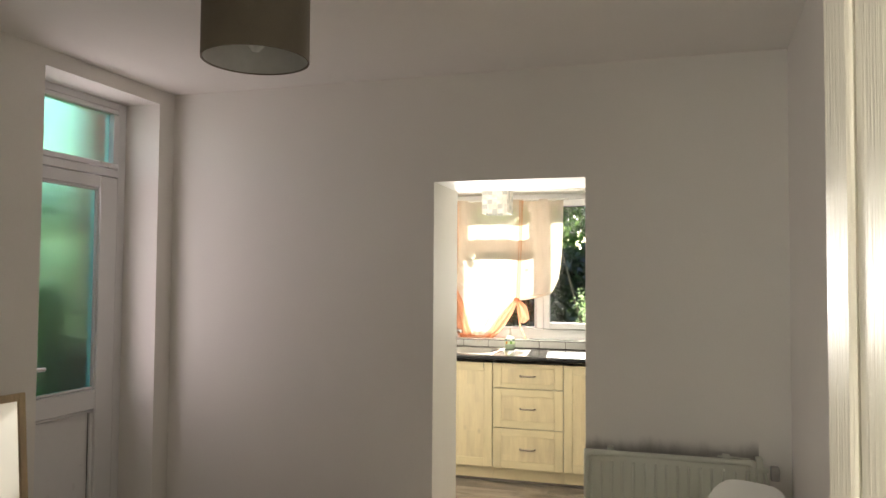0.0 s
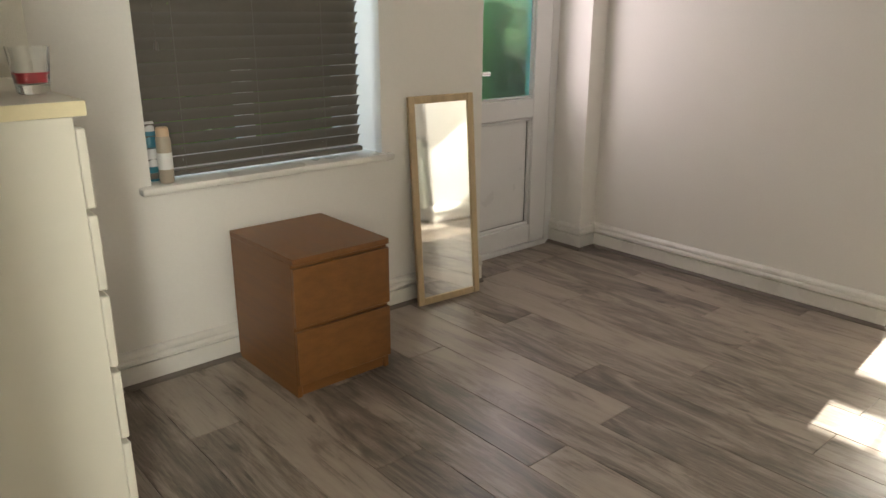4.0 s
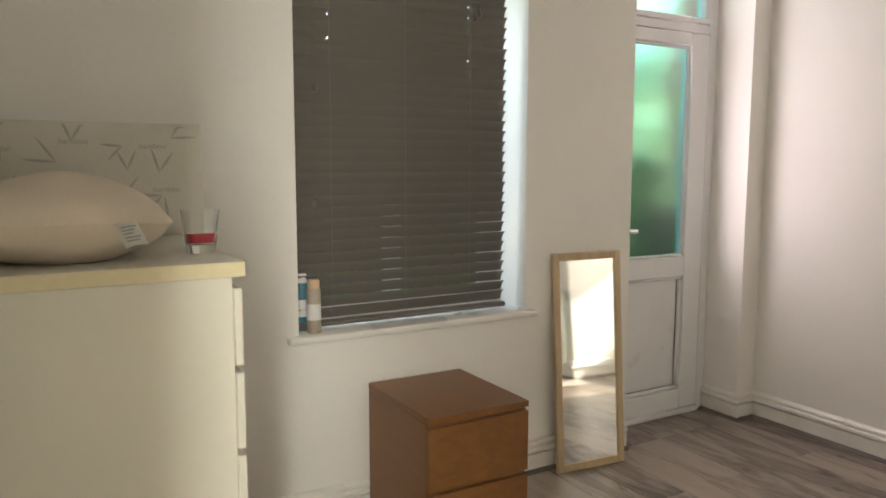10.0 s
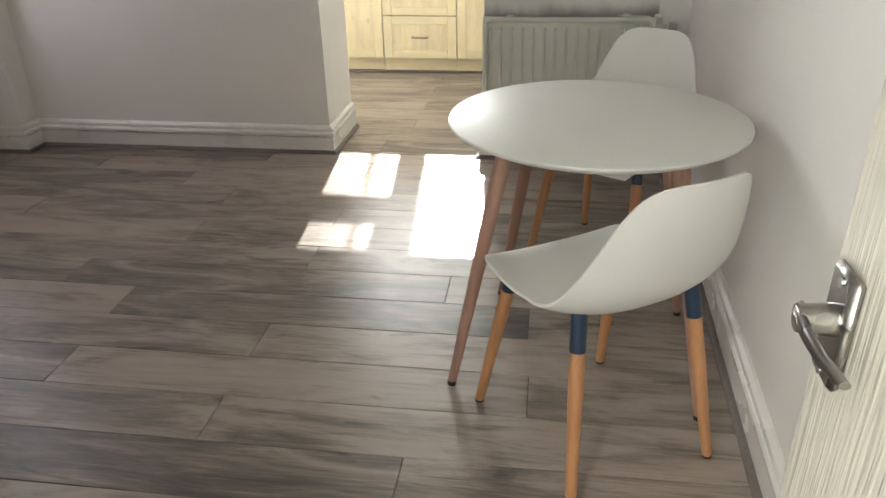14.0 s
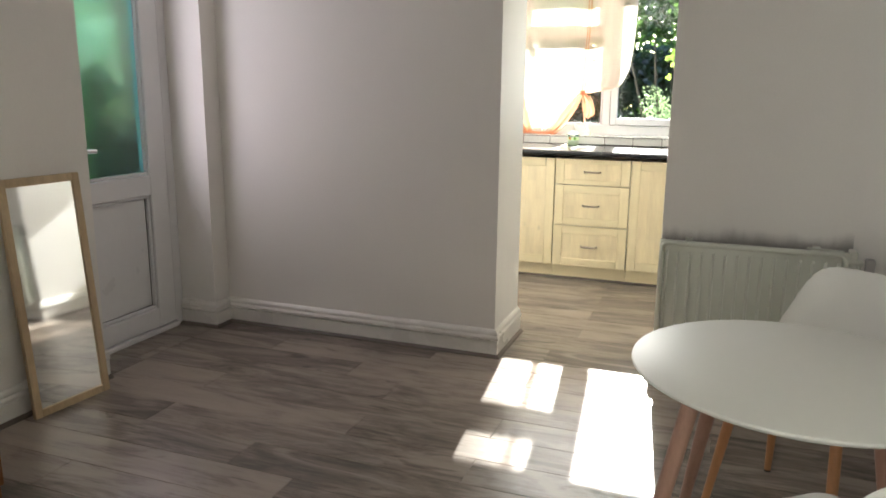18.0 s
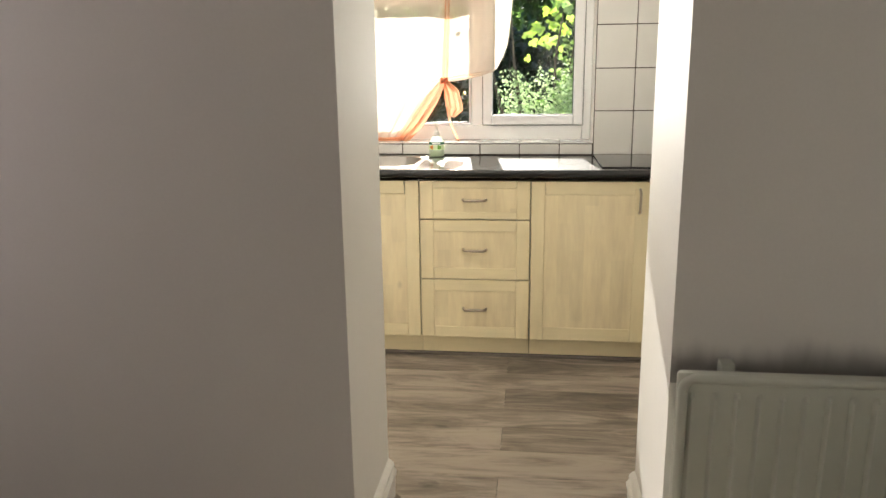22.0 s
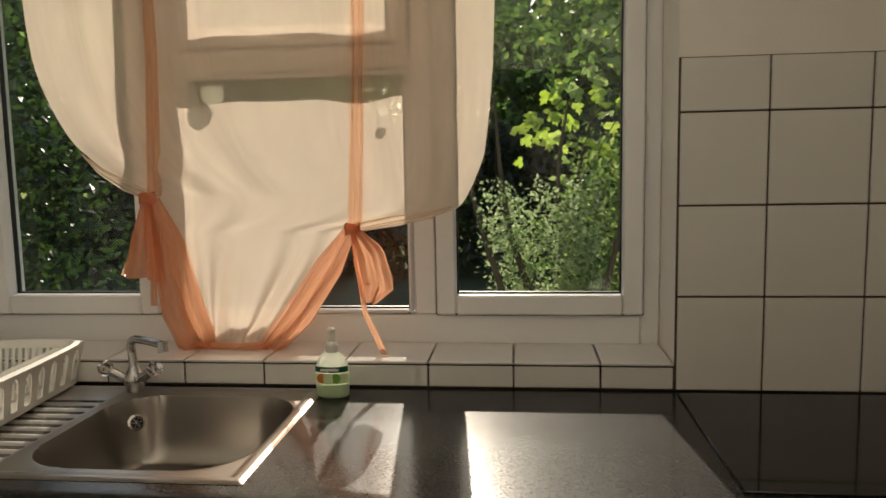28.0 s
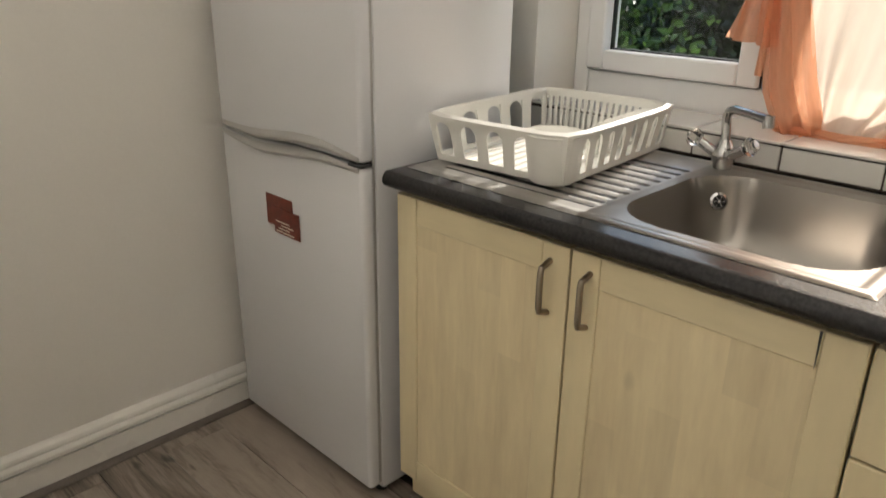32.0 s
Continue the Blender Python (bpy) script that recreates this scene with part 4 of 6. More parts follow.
def radiator():
    t = thing("radiator", "old grey-white panel radiator under dust marks", "radiator", 0.752, 0.0, 0.0)
    L, z0, z1 = 0.755, 0.135, 0.690
    yf = -0.085
    part("panel", bx(0, L, yf, yf + 0.014, z0, z1, 0.006, 2), RADPAINT, t)
    n = 15
    base = None
    for i in range(n):
        x = 0.035 + i * (L - 0.07) / (n - 1)
        if base is None:
            bm = bm_new()
            loft(bm, [[bm.verts.new((px, yf + py, z)) for px, py in ((-0.0105, 0.004), (-0.0030, -0.013 * s + 0.003 * (1 - s)), (0.0025, -0.013 * s + 0.003 * (1 - s)), (0.0050, 0.004))] for z, s in ((z0 + 0.04, 0.0), (z0 + 0.055, 1), (z1 - 0.055, 1), (z1 - 0.042, 0.0))])
            base = part("flute", bm, RADPAINT, t, smooth=False)
            base.location.x = x
        else:
            o = base.copy()
            scene.collection.objects.link(o)
            o.parent, o.location = t, (x, 0, 0)
    bm, path = bm_new(), []
    for cx, cz, a0 in ((L - 0.04, z1 - 0.04, 0), (0.04, z1 - 0.04, 90), (0.04, z0 + 0.04, 180), (L - 0.04, z0 + 0.04, 270)):
        path += [(cx + 0.027 * math.cos(radians(a0 + k * 18)), yf - 0.002, cz + 0.027 * math.sin(radians(a0 + k * 18))) for k in range(6)]
    tube(bm, path + path[:1], 0.0115, 10)
    part("rolled_rim", bm, RADPAINT, t, "rounded rim of the panel")
    part("back_panel", bx(0.01, L - 0.01, yf + 0.035, yf + 0.045, z0 + 0.01, z1 - 0.01, 0.004), RADPAINT, t)
    for x in (0.12, L - 0.12):
        part("bracket", bx(x - 0.015, x + 0.015, yf + 0.045, -0.001, z0 + 0.1, z1 + 0.005, 0.002), RADPAINT, t)
    bm = bm_new()
    tube(bm, ((L - 0.005, yf + 0.01, z1 - 0.04), (L + 0.05, yf + 0.01, z1 - 0.04)), 0.012, 10)
    tube(bm, ((L + 0.03, yf + 0.01, z1 - 0.04), (L + 0.05, yf + 0.015, z1 - 0.10), (L + 0.05, yf + 0.015, 0.0)), 0.008, 10)
    part("valve_pipe", bm, RADPAINT, t, "painted valve and feed pipe")
    part("end_cover", bx(L + 0.0005, L + 0.030, yf + 0.002, -0.012, z1 - 0.10, z1 + 0.006, 0.005), RADPAINT, t)
    part("valve_head", bx(L + 0.060, L + 0.095, yf - 0.004, yf + 0.034, z1 - 0.085, z1 - 0.022, 0.006, 2), GREYP, t, "grey thermostat valve head")
    bm = bm_new()
    tube(bm, ((L - 0.16, yf + 0.03, z1 + 0.004), (L - 0.02, yf + 0.032, z1 - 0.002)), 0.004, 8)
    part("top_seam", bm, RADPAINT, t, "welded seam along the top")
    # dust that has settled on the wall above the radiator
    bm = bm_new()
    n = 60
    rows = []
    for i in range(n + 1):
        x = (L + 0.02) * i / n
        rows.append((bm.verts.new((x, -0.0025, z1 - 0.06)), bm.verts.new((x, -0.0025, z1 + 0.115))))
    for p, q in zip(rows, rows[1:]):
        bm.faces.new((p[0], q[0], q[1], p[1]))
    part("dust_mark", bm, DUSTM, t, "grey dust smudge on the wall above")


def dust_mat():
    """Soot that fades out upward, with a ragged edge."""
    m = bpy.data.materials.new("soot_smudge")
    m.use_nodes = True
    nt = m.node_tree
    b, out = nt.nodes["Principled BSDF"], nt.nodes["Material Output"]
    b.inputs["Base Color"].default_value = (0.16, 0.148, 0.13, 1)
    b.inputs["Roughness"].default_value = 0.9
    co, sep = nt.nodes.new("ShaderNodeTexCoord"), nt.nodes.new("ShaderNodeSeparateXYZ")
    nt.links.new(co.outputs["Object"], sep.inputs[0])
    mp, no = nt.nodes.new("ShaderNodeMapping"), nt.nodes.new("ShaderNodeTexNoise")
    mp.inputs["Scale"].default_value = (1, 1, 0.2)
    no.inputs["Scale"].default_value, no.inputs["Detail"].default_value = 11, 3
    nt.links.new(co.outputs["Object"], mp.inputs["Vector"])
    nt.links.new(mp.outputs["Vector"], no.inputs["Vector"])
    rise = nt.nodes.new("ShaderNodeMath")
    rise.operation = "MULTIPLY_ADD"
    rise.inputs[1].default_value = -0.10
    nt.links.new(no.outputs["Fac"], rise.inputs[0])
    nt.links.new(sep.outputs["Z"], rise.inputs[2])
    r = nt.nodes.new("ShaderNodeMapRange")
    r.interpolation_type = "SMOOTHSTEP"
    r.inputs["From Min"].default_value, r.inputs["From Max"].default_value = 0.700, 0.62
    r.inputs["To Max"].default_value = 0.50
    nt.links.new(rise.outputs[0], r.inputs["Value"])
    tr, mx = nt.nodes.new("ShaderNodeBsdfTransparent"), nt.nodes.new("ShaderNodeMixShader")
    nt.links.new(r.outputs["Result"], mx.inputs["Fac"])
    nt.links.new(tr.outputs[0], mx.inputs[1])
    nt.links.new(b.outputs[0], mx.inputs[2])
    nt.links.new(mx.outputs[0], out.inputs["Surface"])
    return m


DUSTM = dust_mat()
radiator()


def round_table():
    t = thing("round_table", "round white table with splayed wooden legs", "table", 1.179, -1.655, 0)
    R, H = 0.372, 0.712
    bm = bm_new()
    lathe(bm, ((0.0, H - 0.025), (R - 0.03, H - 0.025), (R - 0.004, H - 0.011), (R, H - 0.006), (R - 0.001, H - 0.002), (R - 0.006, H), (0.0, H)), 72)
    part("tabletop", bm, TABLETOP, t, "round white lacquered top")
    bm = bm_new()
    tube(bm, ((-0.13, -0.13, H - 0.033), (0.13, 0.13, H - 0.033)), 0.012, 8), tube(bm, ((-0.13, 0.13, H - 0.033), (0.13, -0.13, H - 0.033)), 0.012, 8)
    part("cross_brace", bm, DARKP, t, "black steel brace")
    for turn in (209, 318, 38, 128):
        a = radians(turn)
        c, s = math.cos(a), math.sin(a)
        bm = bm_new()
        tube(bm, ((0.245 * c, 0.245 * s, H - 0.026), (0.31 * c, 0.31 * s, 0.40), (0.398 * c, 0.398 * s, 0.012)), (0.021, 0.019, 0.012), 14)
        leg = part("leg", bm, TABLELEG, t)
        bm = bm_new()
        tube(bm, ((0.398 * c, 0.398 * s, 0.013), (0.400 * c, 0.400 * s, 0.0)), 0.0125, 12)
        part("foot_pad", bm, DARKP, leg)


round_table()


def shell_chair(x, y, rz):
    """A moulded shell chair; its front is local +y."""
    t = thing("shell_chair", "white moulded shell chair on beech legs with navy collars", "chair", x, y, 0, rz, group="chairs at the round table")
    bm = bm_new()
    # centre line of seat and back: (forward, height, half width, edge lift)
    line = ((0.225, 0.405, 0.150, 0.000), (0.215, 0.428, 0.178, 0.006), (0.17, 0.436, 0.205, 0.016), (0.10, 0.426, 0.218, 0.030), (0.02, 0.415, 0.226, 0.045), (-0.06, 0.413, 0.230, 0.062), (-0.125, 0.430, 0.232, 0.075), (-0.180, 0.470, 0.222, 0.070), (-0.218, 0.53, 0.208, 0.055), (-0.245, 0.603, 0.183, 0.046), (-0.266, 0.680, 0.156, 0.038), (-0.280, 0.732, 0.130, 0.030), (-0.287, 0.759, 0.102, 0.018), (-0.289, 0.770, 0.066, 0.006))

    def at(v):
        k = v * (len(line) - 1)
        i = min(int(k), len(line) - 2)
        e = k - i
        p = [line[max(i - 1, 0)], line[i], line[i + 1], line[min(i + 2, len(line) - 1)]]
        return [0.5 * (2 * b + (c - a) * e + (2 * a - 5 * b + 4 * c - d) * e * e + (3 * b - a - 3 * c + d) * e ** 3) for a, b, c, d in zip(*p)]

    def f(u, v):
        s = 2 * u - 1
        fw, hh, hw, lift = at(v)
        w = max(0.0, min(1.0, (v - 0.38) / 0.24))
        nn = Vector((0, 0, 1)) * (1 - w) + Vector((0, 1, 0.05)) * w
        return Vector((s * hw, fw, hh)) + nn * (lift * abs(s) ** 2.4)
    sheet(bm, f, 24, 44)
    bmesh.ops.recalc_face_normals(bm, faces=bm.faces)
    bmesh.ops.solidify(bm, geom=bm.faces[:], thickness=0.006)
    part("shell", bm, PLASTIC, t, "white moulded plastic seat and back")
    bm = bm_new()
    tube(bm, ((-0.10, 0.09, 0.409), (0.10, -0.09, 0.409)), 0.005, 8), tube(bm, ((0.10, 0.09, 0.409), (-0.10, -0.09, 0.409)), 0.005, 8)
    part("underframe", bm, DARKP, t, "black steel cross frame")
    for sx in (-1, 1):
        for sy in (-1, 1):
            top, mid, ft = Vector((sx * 0.147, sy * 0.130, 0.436 if sy > 0 else 0.452)), Vector((sx * 0.156, sy * 0.145, 0.368)), Vector((sx * 0.195, sy * 0.215, 0.006))
            bm = bm_new()
            tube(bm, (top, mid), (0.0175, 0.0175), 14)
            part("collar", bm, NAVY, t, "navy plastic leg collar")
            bm = bm_new()
            tube(bm, (mid, mid.lerp(ft, 0.3), ft), (0.0165, 0.0165, 0.0115), 14)
            lg = part("leg", bm, LEGWOOD, t)
            bm = bm_new()
            tube(bm, (ft, ft - Vector((0, 0, 0.006))), 0.012, 12)
            part("foot_pad", bm, DARKP, lg)
    return t


ch = shell_chair(1.193, -1.985, 33)
copy_thing(ch, pose(1.286, -1.035, 0, 0, 0, 150))


def hall_door():
    t = thing("door_2", "open cream panelled door with woodgrain relief", "door", 1.272, -3.60, 0, 89.3, kind="structure")
    W, H, T = 0.60, 1.98, 0.038
    part("door_leaf", bx(0, W, -T / 2, T / 2, 0.008, H, 0.003), GRAINW, t)
    for a, b in ((0.10, 0.27), (0.33, 0.50)):
        for c, d in ((0.22, 0.86), (1.12, 1.84)):
            bm = bm_new()
            for q in ((a, a + 0.014, c, d), (b - 0.014, b, c, d), (a + 0.014, b - 0.014, c, c + 0.014), (a + 0.014, b - 0.014, d - 0.014, d)):
                box(bm, q[0], q[1], T / 2 - 0.002, T / 2 + 0.006, q[2], q[3], 0.004)
            part("panel_moulding", bm, GRAINW, t)
    hx = W - 0.038
    plate = part("handle_plate", bx(hx - 0.020, hx + 0.020, T / 2, T / 2 + 0.009, 0.937, 1.023, 0.004), SATIN, t, "satin nickel back plate")
    bm = bm_new()
    tube(bm, ((hx, T / 2 + 0.008, 0.985), (hx, T / 2 + 0.032, 0.985)), (0.012, 0.010), 14)
    rings = []
    for x, yy, zz, hh in ((hx + 0.011, 0.027, 0.987, 0.007), (hx + 0.004, 0.030, 0.986, 0.010), (hx - 0.02, 0.030, 0.984, 0.0085), (hx - 0.045, 0.027, 0.981, 0.007), (hx - 0.056, 0.022, 0.979, 0.006), (hx - 0.064, 0.019, 0.977, 0.004)):
        rings.append(ring(bm, Vector((x, T / 2 + yy, zz)), Vector((0, 1, 0)), Vector((0, 0, 1)), 1.0, 12, 0.0036, hh * 0.75))
    loft(bm, rings)
    part("lever", bm, SATIN, plate, "satin nickel lever")
    for z in (0.945, 1.014):
        bm = bm_new()
        tube(bm, ((hx, T / 2 + 0.008, z), (hx, T / 2 + 0.0105, z)), 0.0038, 10)
        part("screw", bm, CHROME, plate)


GRAINW = mat("cream_grained_door_paint", (0.54, 0.51, 0.43), 0.32, var=0.06, scale=4, fine=20, bump=0.09, stretch=(9, 9, 0.5))
hall_door()
arch = bm_new()
for q in ((0.395, 0.48, 0.0, 2.03), (1.30, 1.385, 0.0, 2.03), (0.395, 1.385, 2.03, 2.115)):
    box(arch, q[0], q[1], YN - 0.001, YN + 0.012, q[2], q[3], 0.002)
    box(arch, q[0] + 0.02, q[1] - 0.008, YN + 0.012, YN + 0.022, q[2], q[3], 0.004)
for q in ((0.425, 0.472, 0.060), (0.410, 0.422, 0.078), (0.394, 0.406, 0.089)):
    box(arch, q[0], q[1], YN - 0.001, YN + q[2], 0.0, 2.11, 0.004, 2)
structure("trim_hall_door", arch, GLOSSW, "cream moulded door surround", "door frame")

# ---- kitchen ----
YF = 1.69


def d_handle(parent, x, z, vertical, y=-0.0005):
    """A bowed bar handle, proud of the front."""
    n, L, r = 12, 0.054, 0.0062
    pts = []
    for i in range(n + 1):
        s = -1 + 2 * i / n
        e = abs(s)
        out = 0.028 * (1 - max(0, (e - 0.72) / 0.28) ** 2) ** 0.5 if e > 0.72 else 0.028
        pts.append(Vector((s * L, y - out, 0)) if not vertical else Vector((0, y - out, s * L)))
    pts = [pts[0] + Vector((0, 0.006, 0))] + pts + [pts[-1] + Vector((0, 0.006, 0))]
    bm = bm_new()
    tube(bm, [p + Vector((x, 0, z)) for p in pts], r, 10)
    return part("handle", bm, NICKEL, parent, "brushed nickel bar handle")


def front(parent, name, x0, x1, z0, z1, handle=None):
    """A shaker front: flat inner board and frame strips round it."""
    r, g = 0.062, 0.0026
    x0, x1, z0, z1 = x0 + g, x1 - g, z0 + g, z1 - g
    rz = min(r, (z1 - z0) * 0.19)
    d = part(name, bx(x0 + r - 0.004, x1 - r + 0.004, 0.005, 0.018, z0 + rz - 0.004, z1 - rz + 0.004, 0), MAPLE_P, parent)
    for q in ((x0, x0 + r, z0, z1), (x1 - r, x1, z0, z1)):
        part("stile", bx(q[0], q[1], 0.0, 0.02, q[2], q[3], 0.0022), MAPLE, d)
    for q in ((x0 + r, x1 - r, z0, z0 + rz), (x0 + r, x1 - r, z1 - rz, z1)):
        part("rail", bx(q[0] + 0.0005, q[1] - 0.0005, 0.0006, 0.02, q[2], q[3], 0.0022), MAPLE_H, d)
    if handle:
        d_handle(d, *handle)
    return d


def base_unit(x0, x1, kind, label):
    t = thing("base_cabinet", label, "kitchen cabinet", x0, YF, 0, group="base cabinets under the worktop")
    w = x1 - x0
    z0, z1 = 0.105, 0.872
    bm = bm_new()
    for q in ((0.001, 0.017, 0.060, 0.58, z0, z1 - 0.002), (w - 0.017, w - 0.001, 0.060, 0.58, z0, z1 - 0.002), (0.017, w - 0.017, 0.0205, 0.58, z0, z0 + 0.016), (0.017, w - 0.017, 0.572, 0.58, z0, z1 - 0.12)):
        box(bm, *q)
    part("carcass", bm, WHITELAM, t)
    part("plinth", bx(0.001, w - 0.001, 0.045, 0.06, 0.016, z0 - 0.002, 0.001), MAPLE_H, t)
    if kind == "drawers":
        for a, b in ((0.105, 0.398), (0.398, 0.687), (0.687, 0.872)):
            front(t, "drawer", 0, w, a, b, (w / 2, (a + b) / 2 + 0.002, False))
    elif kind == "door_l":
        front(t, "door", 0, w, z0, z1, (0.045, 0.78, True))
    elif kind == "door_r":
        front(t, "door", 0, w, z0, z1, (w - 0.045, 0.78, True))
    return t


base_unit(-1.095, -0.612, "door_r", "cream maple base cabinet with one door beside the fridge")
base_unit(-0.612, -0.103, "door_l", "cream maple sink cabinet with one door")
nt_ = bm_new()
loft(nt_, [[nt_.verts.new((x, y, z)) for x, z in ((0.4385, 0.868), (0.4425, 0.868), (0.4415, 0.812), (0.4405, 0.806))] for y in (-0.0008, 0.001)])
part("open_joint", nt_, DARKP, bpy.data.objects["door.001"], "dark open joint at the top of the door")
base_unit(-0.103, 0.416, "drawers", "cream maple base cabinet with three drawers")
base_unit(0.416, 0.950, "door_r", "cream maple base cabinet with one door under the hob")
base_unit(0.950, 1.530, "door_l", "cream maple base cabinet with one door near the corner")
ep = thing("corner_panel", "plain cream maple filler panel in the kitchen corner", "kitchen cabinet", 1.532, YF, 0)
part("panel", bx(0, 0.326, 0.0, 0.02, 0.105, 0.872, 0.002), MAPLE, ep)
part("plinth", bx(0, 0.326, 0.045, 0.06, 0.016, 0.103, 0.001), MAPLE_H, ep)
structure("trim_kitchen_floor", bx(-1.095, 1.855, 1.722, 1.7345, 0.0, 0.015, 0.003), TRIM, "grey wood-look edging strip below the plinths", "floor trim")


def worktop():
    t = thing("worktop", "black speckled laminate worktop with a rounded front", "worktop", 0, 0, 0)
    z0, z1 = 0.887, 0.925
    hole = (-0.615, -0.135, 1.755, 2.225)
    part("board", cells(bm_new(), "z", z0, z1, -1.10, XKR, 1.685, YK, (hole,)), GRANITE, t, smooth=False)
    bm = bm_new()
    prof = [(1.6852, z1)] + [(1.672 - 0.019 * math.sin(a), (z0 + z1) / 2 + 0.019 * math.cos(a)) for a in (math.pi * i / 10 for i in range(11))] + [(1.6852, z0)]
    loft(bm, [[bm.verts.new((x, y, z)) for y, z in prof] for x in (-1.10, XKR)])
    part("front_edge", bm, GRANITE, t)
    part("end_strip", bx(-1.1025, -1.1005, 1.665, YK - 0.002, z0 + 0.002, z1 - 0.002, 0), DARKP, t)


worktop()


def sink():
    t = thing("sink", "stainless steel sink with a ribbed drainer set in the worktop", "sink", 0, 0, 0.9255)
    X0, X1, Y0, Y1 = -1.09, -0.118, 1.715, 2.278
    bx0, bx1, by0, by1, dep = -0.60, -0.15, 1.77, 2.205, 0.155

    def height(x, y):
        e = min(x - X0, X1 - x, y - Y0, Y1 - y)
        z = 0.004 if e > 0.012 else 0.0005 + 0.0045 * max(0.0, e / 0.012)
        if e > 0.022:
            z -= 0.003 * min(1, (e - 0.022) / 0.01)
        cx, cy, hx, hy = (bx0 + bx1) / 2, (by0 + by1) / 2, (bx1 - bx0) / 2, (by1 - by0) / 2
        r = 0.115
        qx, qy = max(0, abs(x - cx) - hx + r), max(0, abs(y - cy) - hy + r)
        dd = r - math.hypot(qx, qy) if (qx or qy) else min(hx - abs(x - cx), hy - abs(y - cy))
        if dd > 0:
            k = min(1.0, dd / 0.06)
            z -= dep * (1 - (1 - k) ** 2.6) + 0.006 * max(0, 1 - math.hypot(x - cx, y - cy) / 0.2)
        elif X0 + 0.06 < x < bx0 - 0.03 and Y0 + 0.06 < y < Y1 - 0.10:
            z += 0.0022 * math.cos((y - Y0) * 2 * math.pi / 0.042) - 0.001
        return z
    xs = bx0 - 0.025
    # the sheet is split so that bowl and drainer take shaded and sunlit tones
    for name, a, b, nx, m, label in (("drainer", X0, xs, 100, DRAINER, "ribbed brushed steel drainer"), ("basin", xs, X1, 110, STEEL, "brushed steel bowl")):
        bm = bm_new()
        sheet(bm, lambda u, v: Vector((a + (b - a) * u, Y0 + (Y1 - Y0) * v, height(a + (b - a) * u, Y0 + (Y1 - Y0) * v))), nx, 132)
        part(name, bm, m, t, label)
    bm = bm_new()
    lathe(bm, ((0.004, -0.158), (0.028, -0.158), (0.034, -0.1565), (0.034, -0.1545), (0.026, -0.1545), (0.02, -0.157)), 24, (-0.375, 1.99, 0))
    part("drain", bm, CHROME, t, "chrome drain ring")
    c = Vector((-0.5595, 2.1645, -0.055))
    bm = bm_new()
    n = Vector((0.66, -0.66, 0.36)).normalized()
    u = Vector((1, 1, 0)).normalized()
    w = n.cross(u)
    loft(bm, [ring(bm, c + n * h, u, w, r, 24) for r, h in ((0.020, -0.004), (0.020, 0.004), (0.015, 0.006), (0.0135, 0.001))])
    ov = part("overflow", bm, CHROME, t, "chrome overflow ring")
    bm = bm_new()
    loft(bm, [ring(bm, c + n * h, u, w, 0.0130, 20) for h in (0.000, 0.0025)])
    part("overflow_hole", bm, DARKP, ov)
    bm = bm_new()
    for k in range(3):
        a = k * math.pi / 3
        tube(bm, (c + n * 0.0035 + (u * math.cos(a) + w * math.sin(a)) * 0.0133, c + n * 0.0035 - (u * math.cos(a) + w * math.sin(a)) * 0.0133), 0.0011, 6)
    part("overflow_cross", bm, CHROME, ov)


sink()


def tap():
    t = thing("mixer_tap", "chrome kitchen mixer tap with two clear handles", "tap", -0.595, 2.236, 0.927)
    bm = bm_new()
    lathe(bm, ((0.020, 0), (0.021, 0.005), (0.026, 0.022), (0.028, 0.034), (0.020, 0.05), (0.015, 0.06), (0.012, 0.066)), 24)
    part("body", bm, CHROME, t)
    bm = bm_new()
    pts = [(0, 0, 0.06), (-0.006, 0.004, 0.095), (-0.007, 0.0045, 0.116), (0.000, 0.000, 0.130), (0.016, -0.010, 0.136), (0.07, -0.045, 0.137), (0.112, -0.072, 0.137)]
    tube(bm, pts, (0.0105, 0.0105, 0.0105, 0.0105, 0.010, 0.0095, 0.0105), 14)
    tube(bm, ((0.114, -0.0735, 0.145), (0.118, -0.076, 0.120)), (0.0125, 0.0115), 14)
    part("spout", bm, CHROME, t, "swivel chrome spout")
    for s in (-1, 1):
        bm = bm_new()
        a, b = Vector((s * 0.012, -0.004, 0.03)), Vector((s * 0.052, -0.016, 0.055))
        tube(bm, (a, b), (0.013, 0.012), 12)
        part("valve_stem", bm, CHROME, t)
        d = (b - a).normalized()
        u = d.cross(Vector((0, 0, 1))).normalized()
        w = d.cross(u)
        bm = bm_new()
        rings = []
        for h, r in ((0.0, 0.011), (0.006, 0.017), (0.018, 0.019), (0.027, 0.015), (0.029, 0.009)):
            rings.append([bm.verts.new(b + d * h + (u * math.cos(q) + w * math.sin(q)) * r * (1 + 0.12 * (k % 2))) for k, q in ((k, 2 * math.pi * k / 12) for k in range(12))])
        loft(bm, rings)
        part("handle", bm, CRYSTAL, t, "clear faceted acrylic handle", smooth=False)
        bm = bm_new()
        tube(bm, (b + d * 0.028, b + d * 0.033), 0.008, 12)
        part("handle_cap", bm, CHROME, t)


tap()


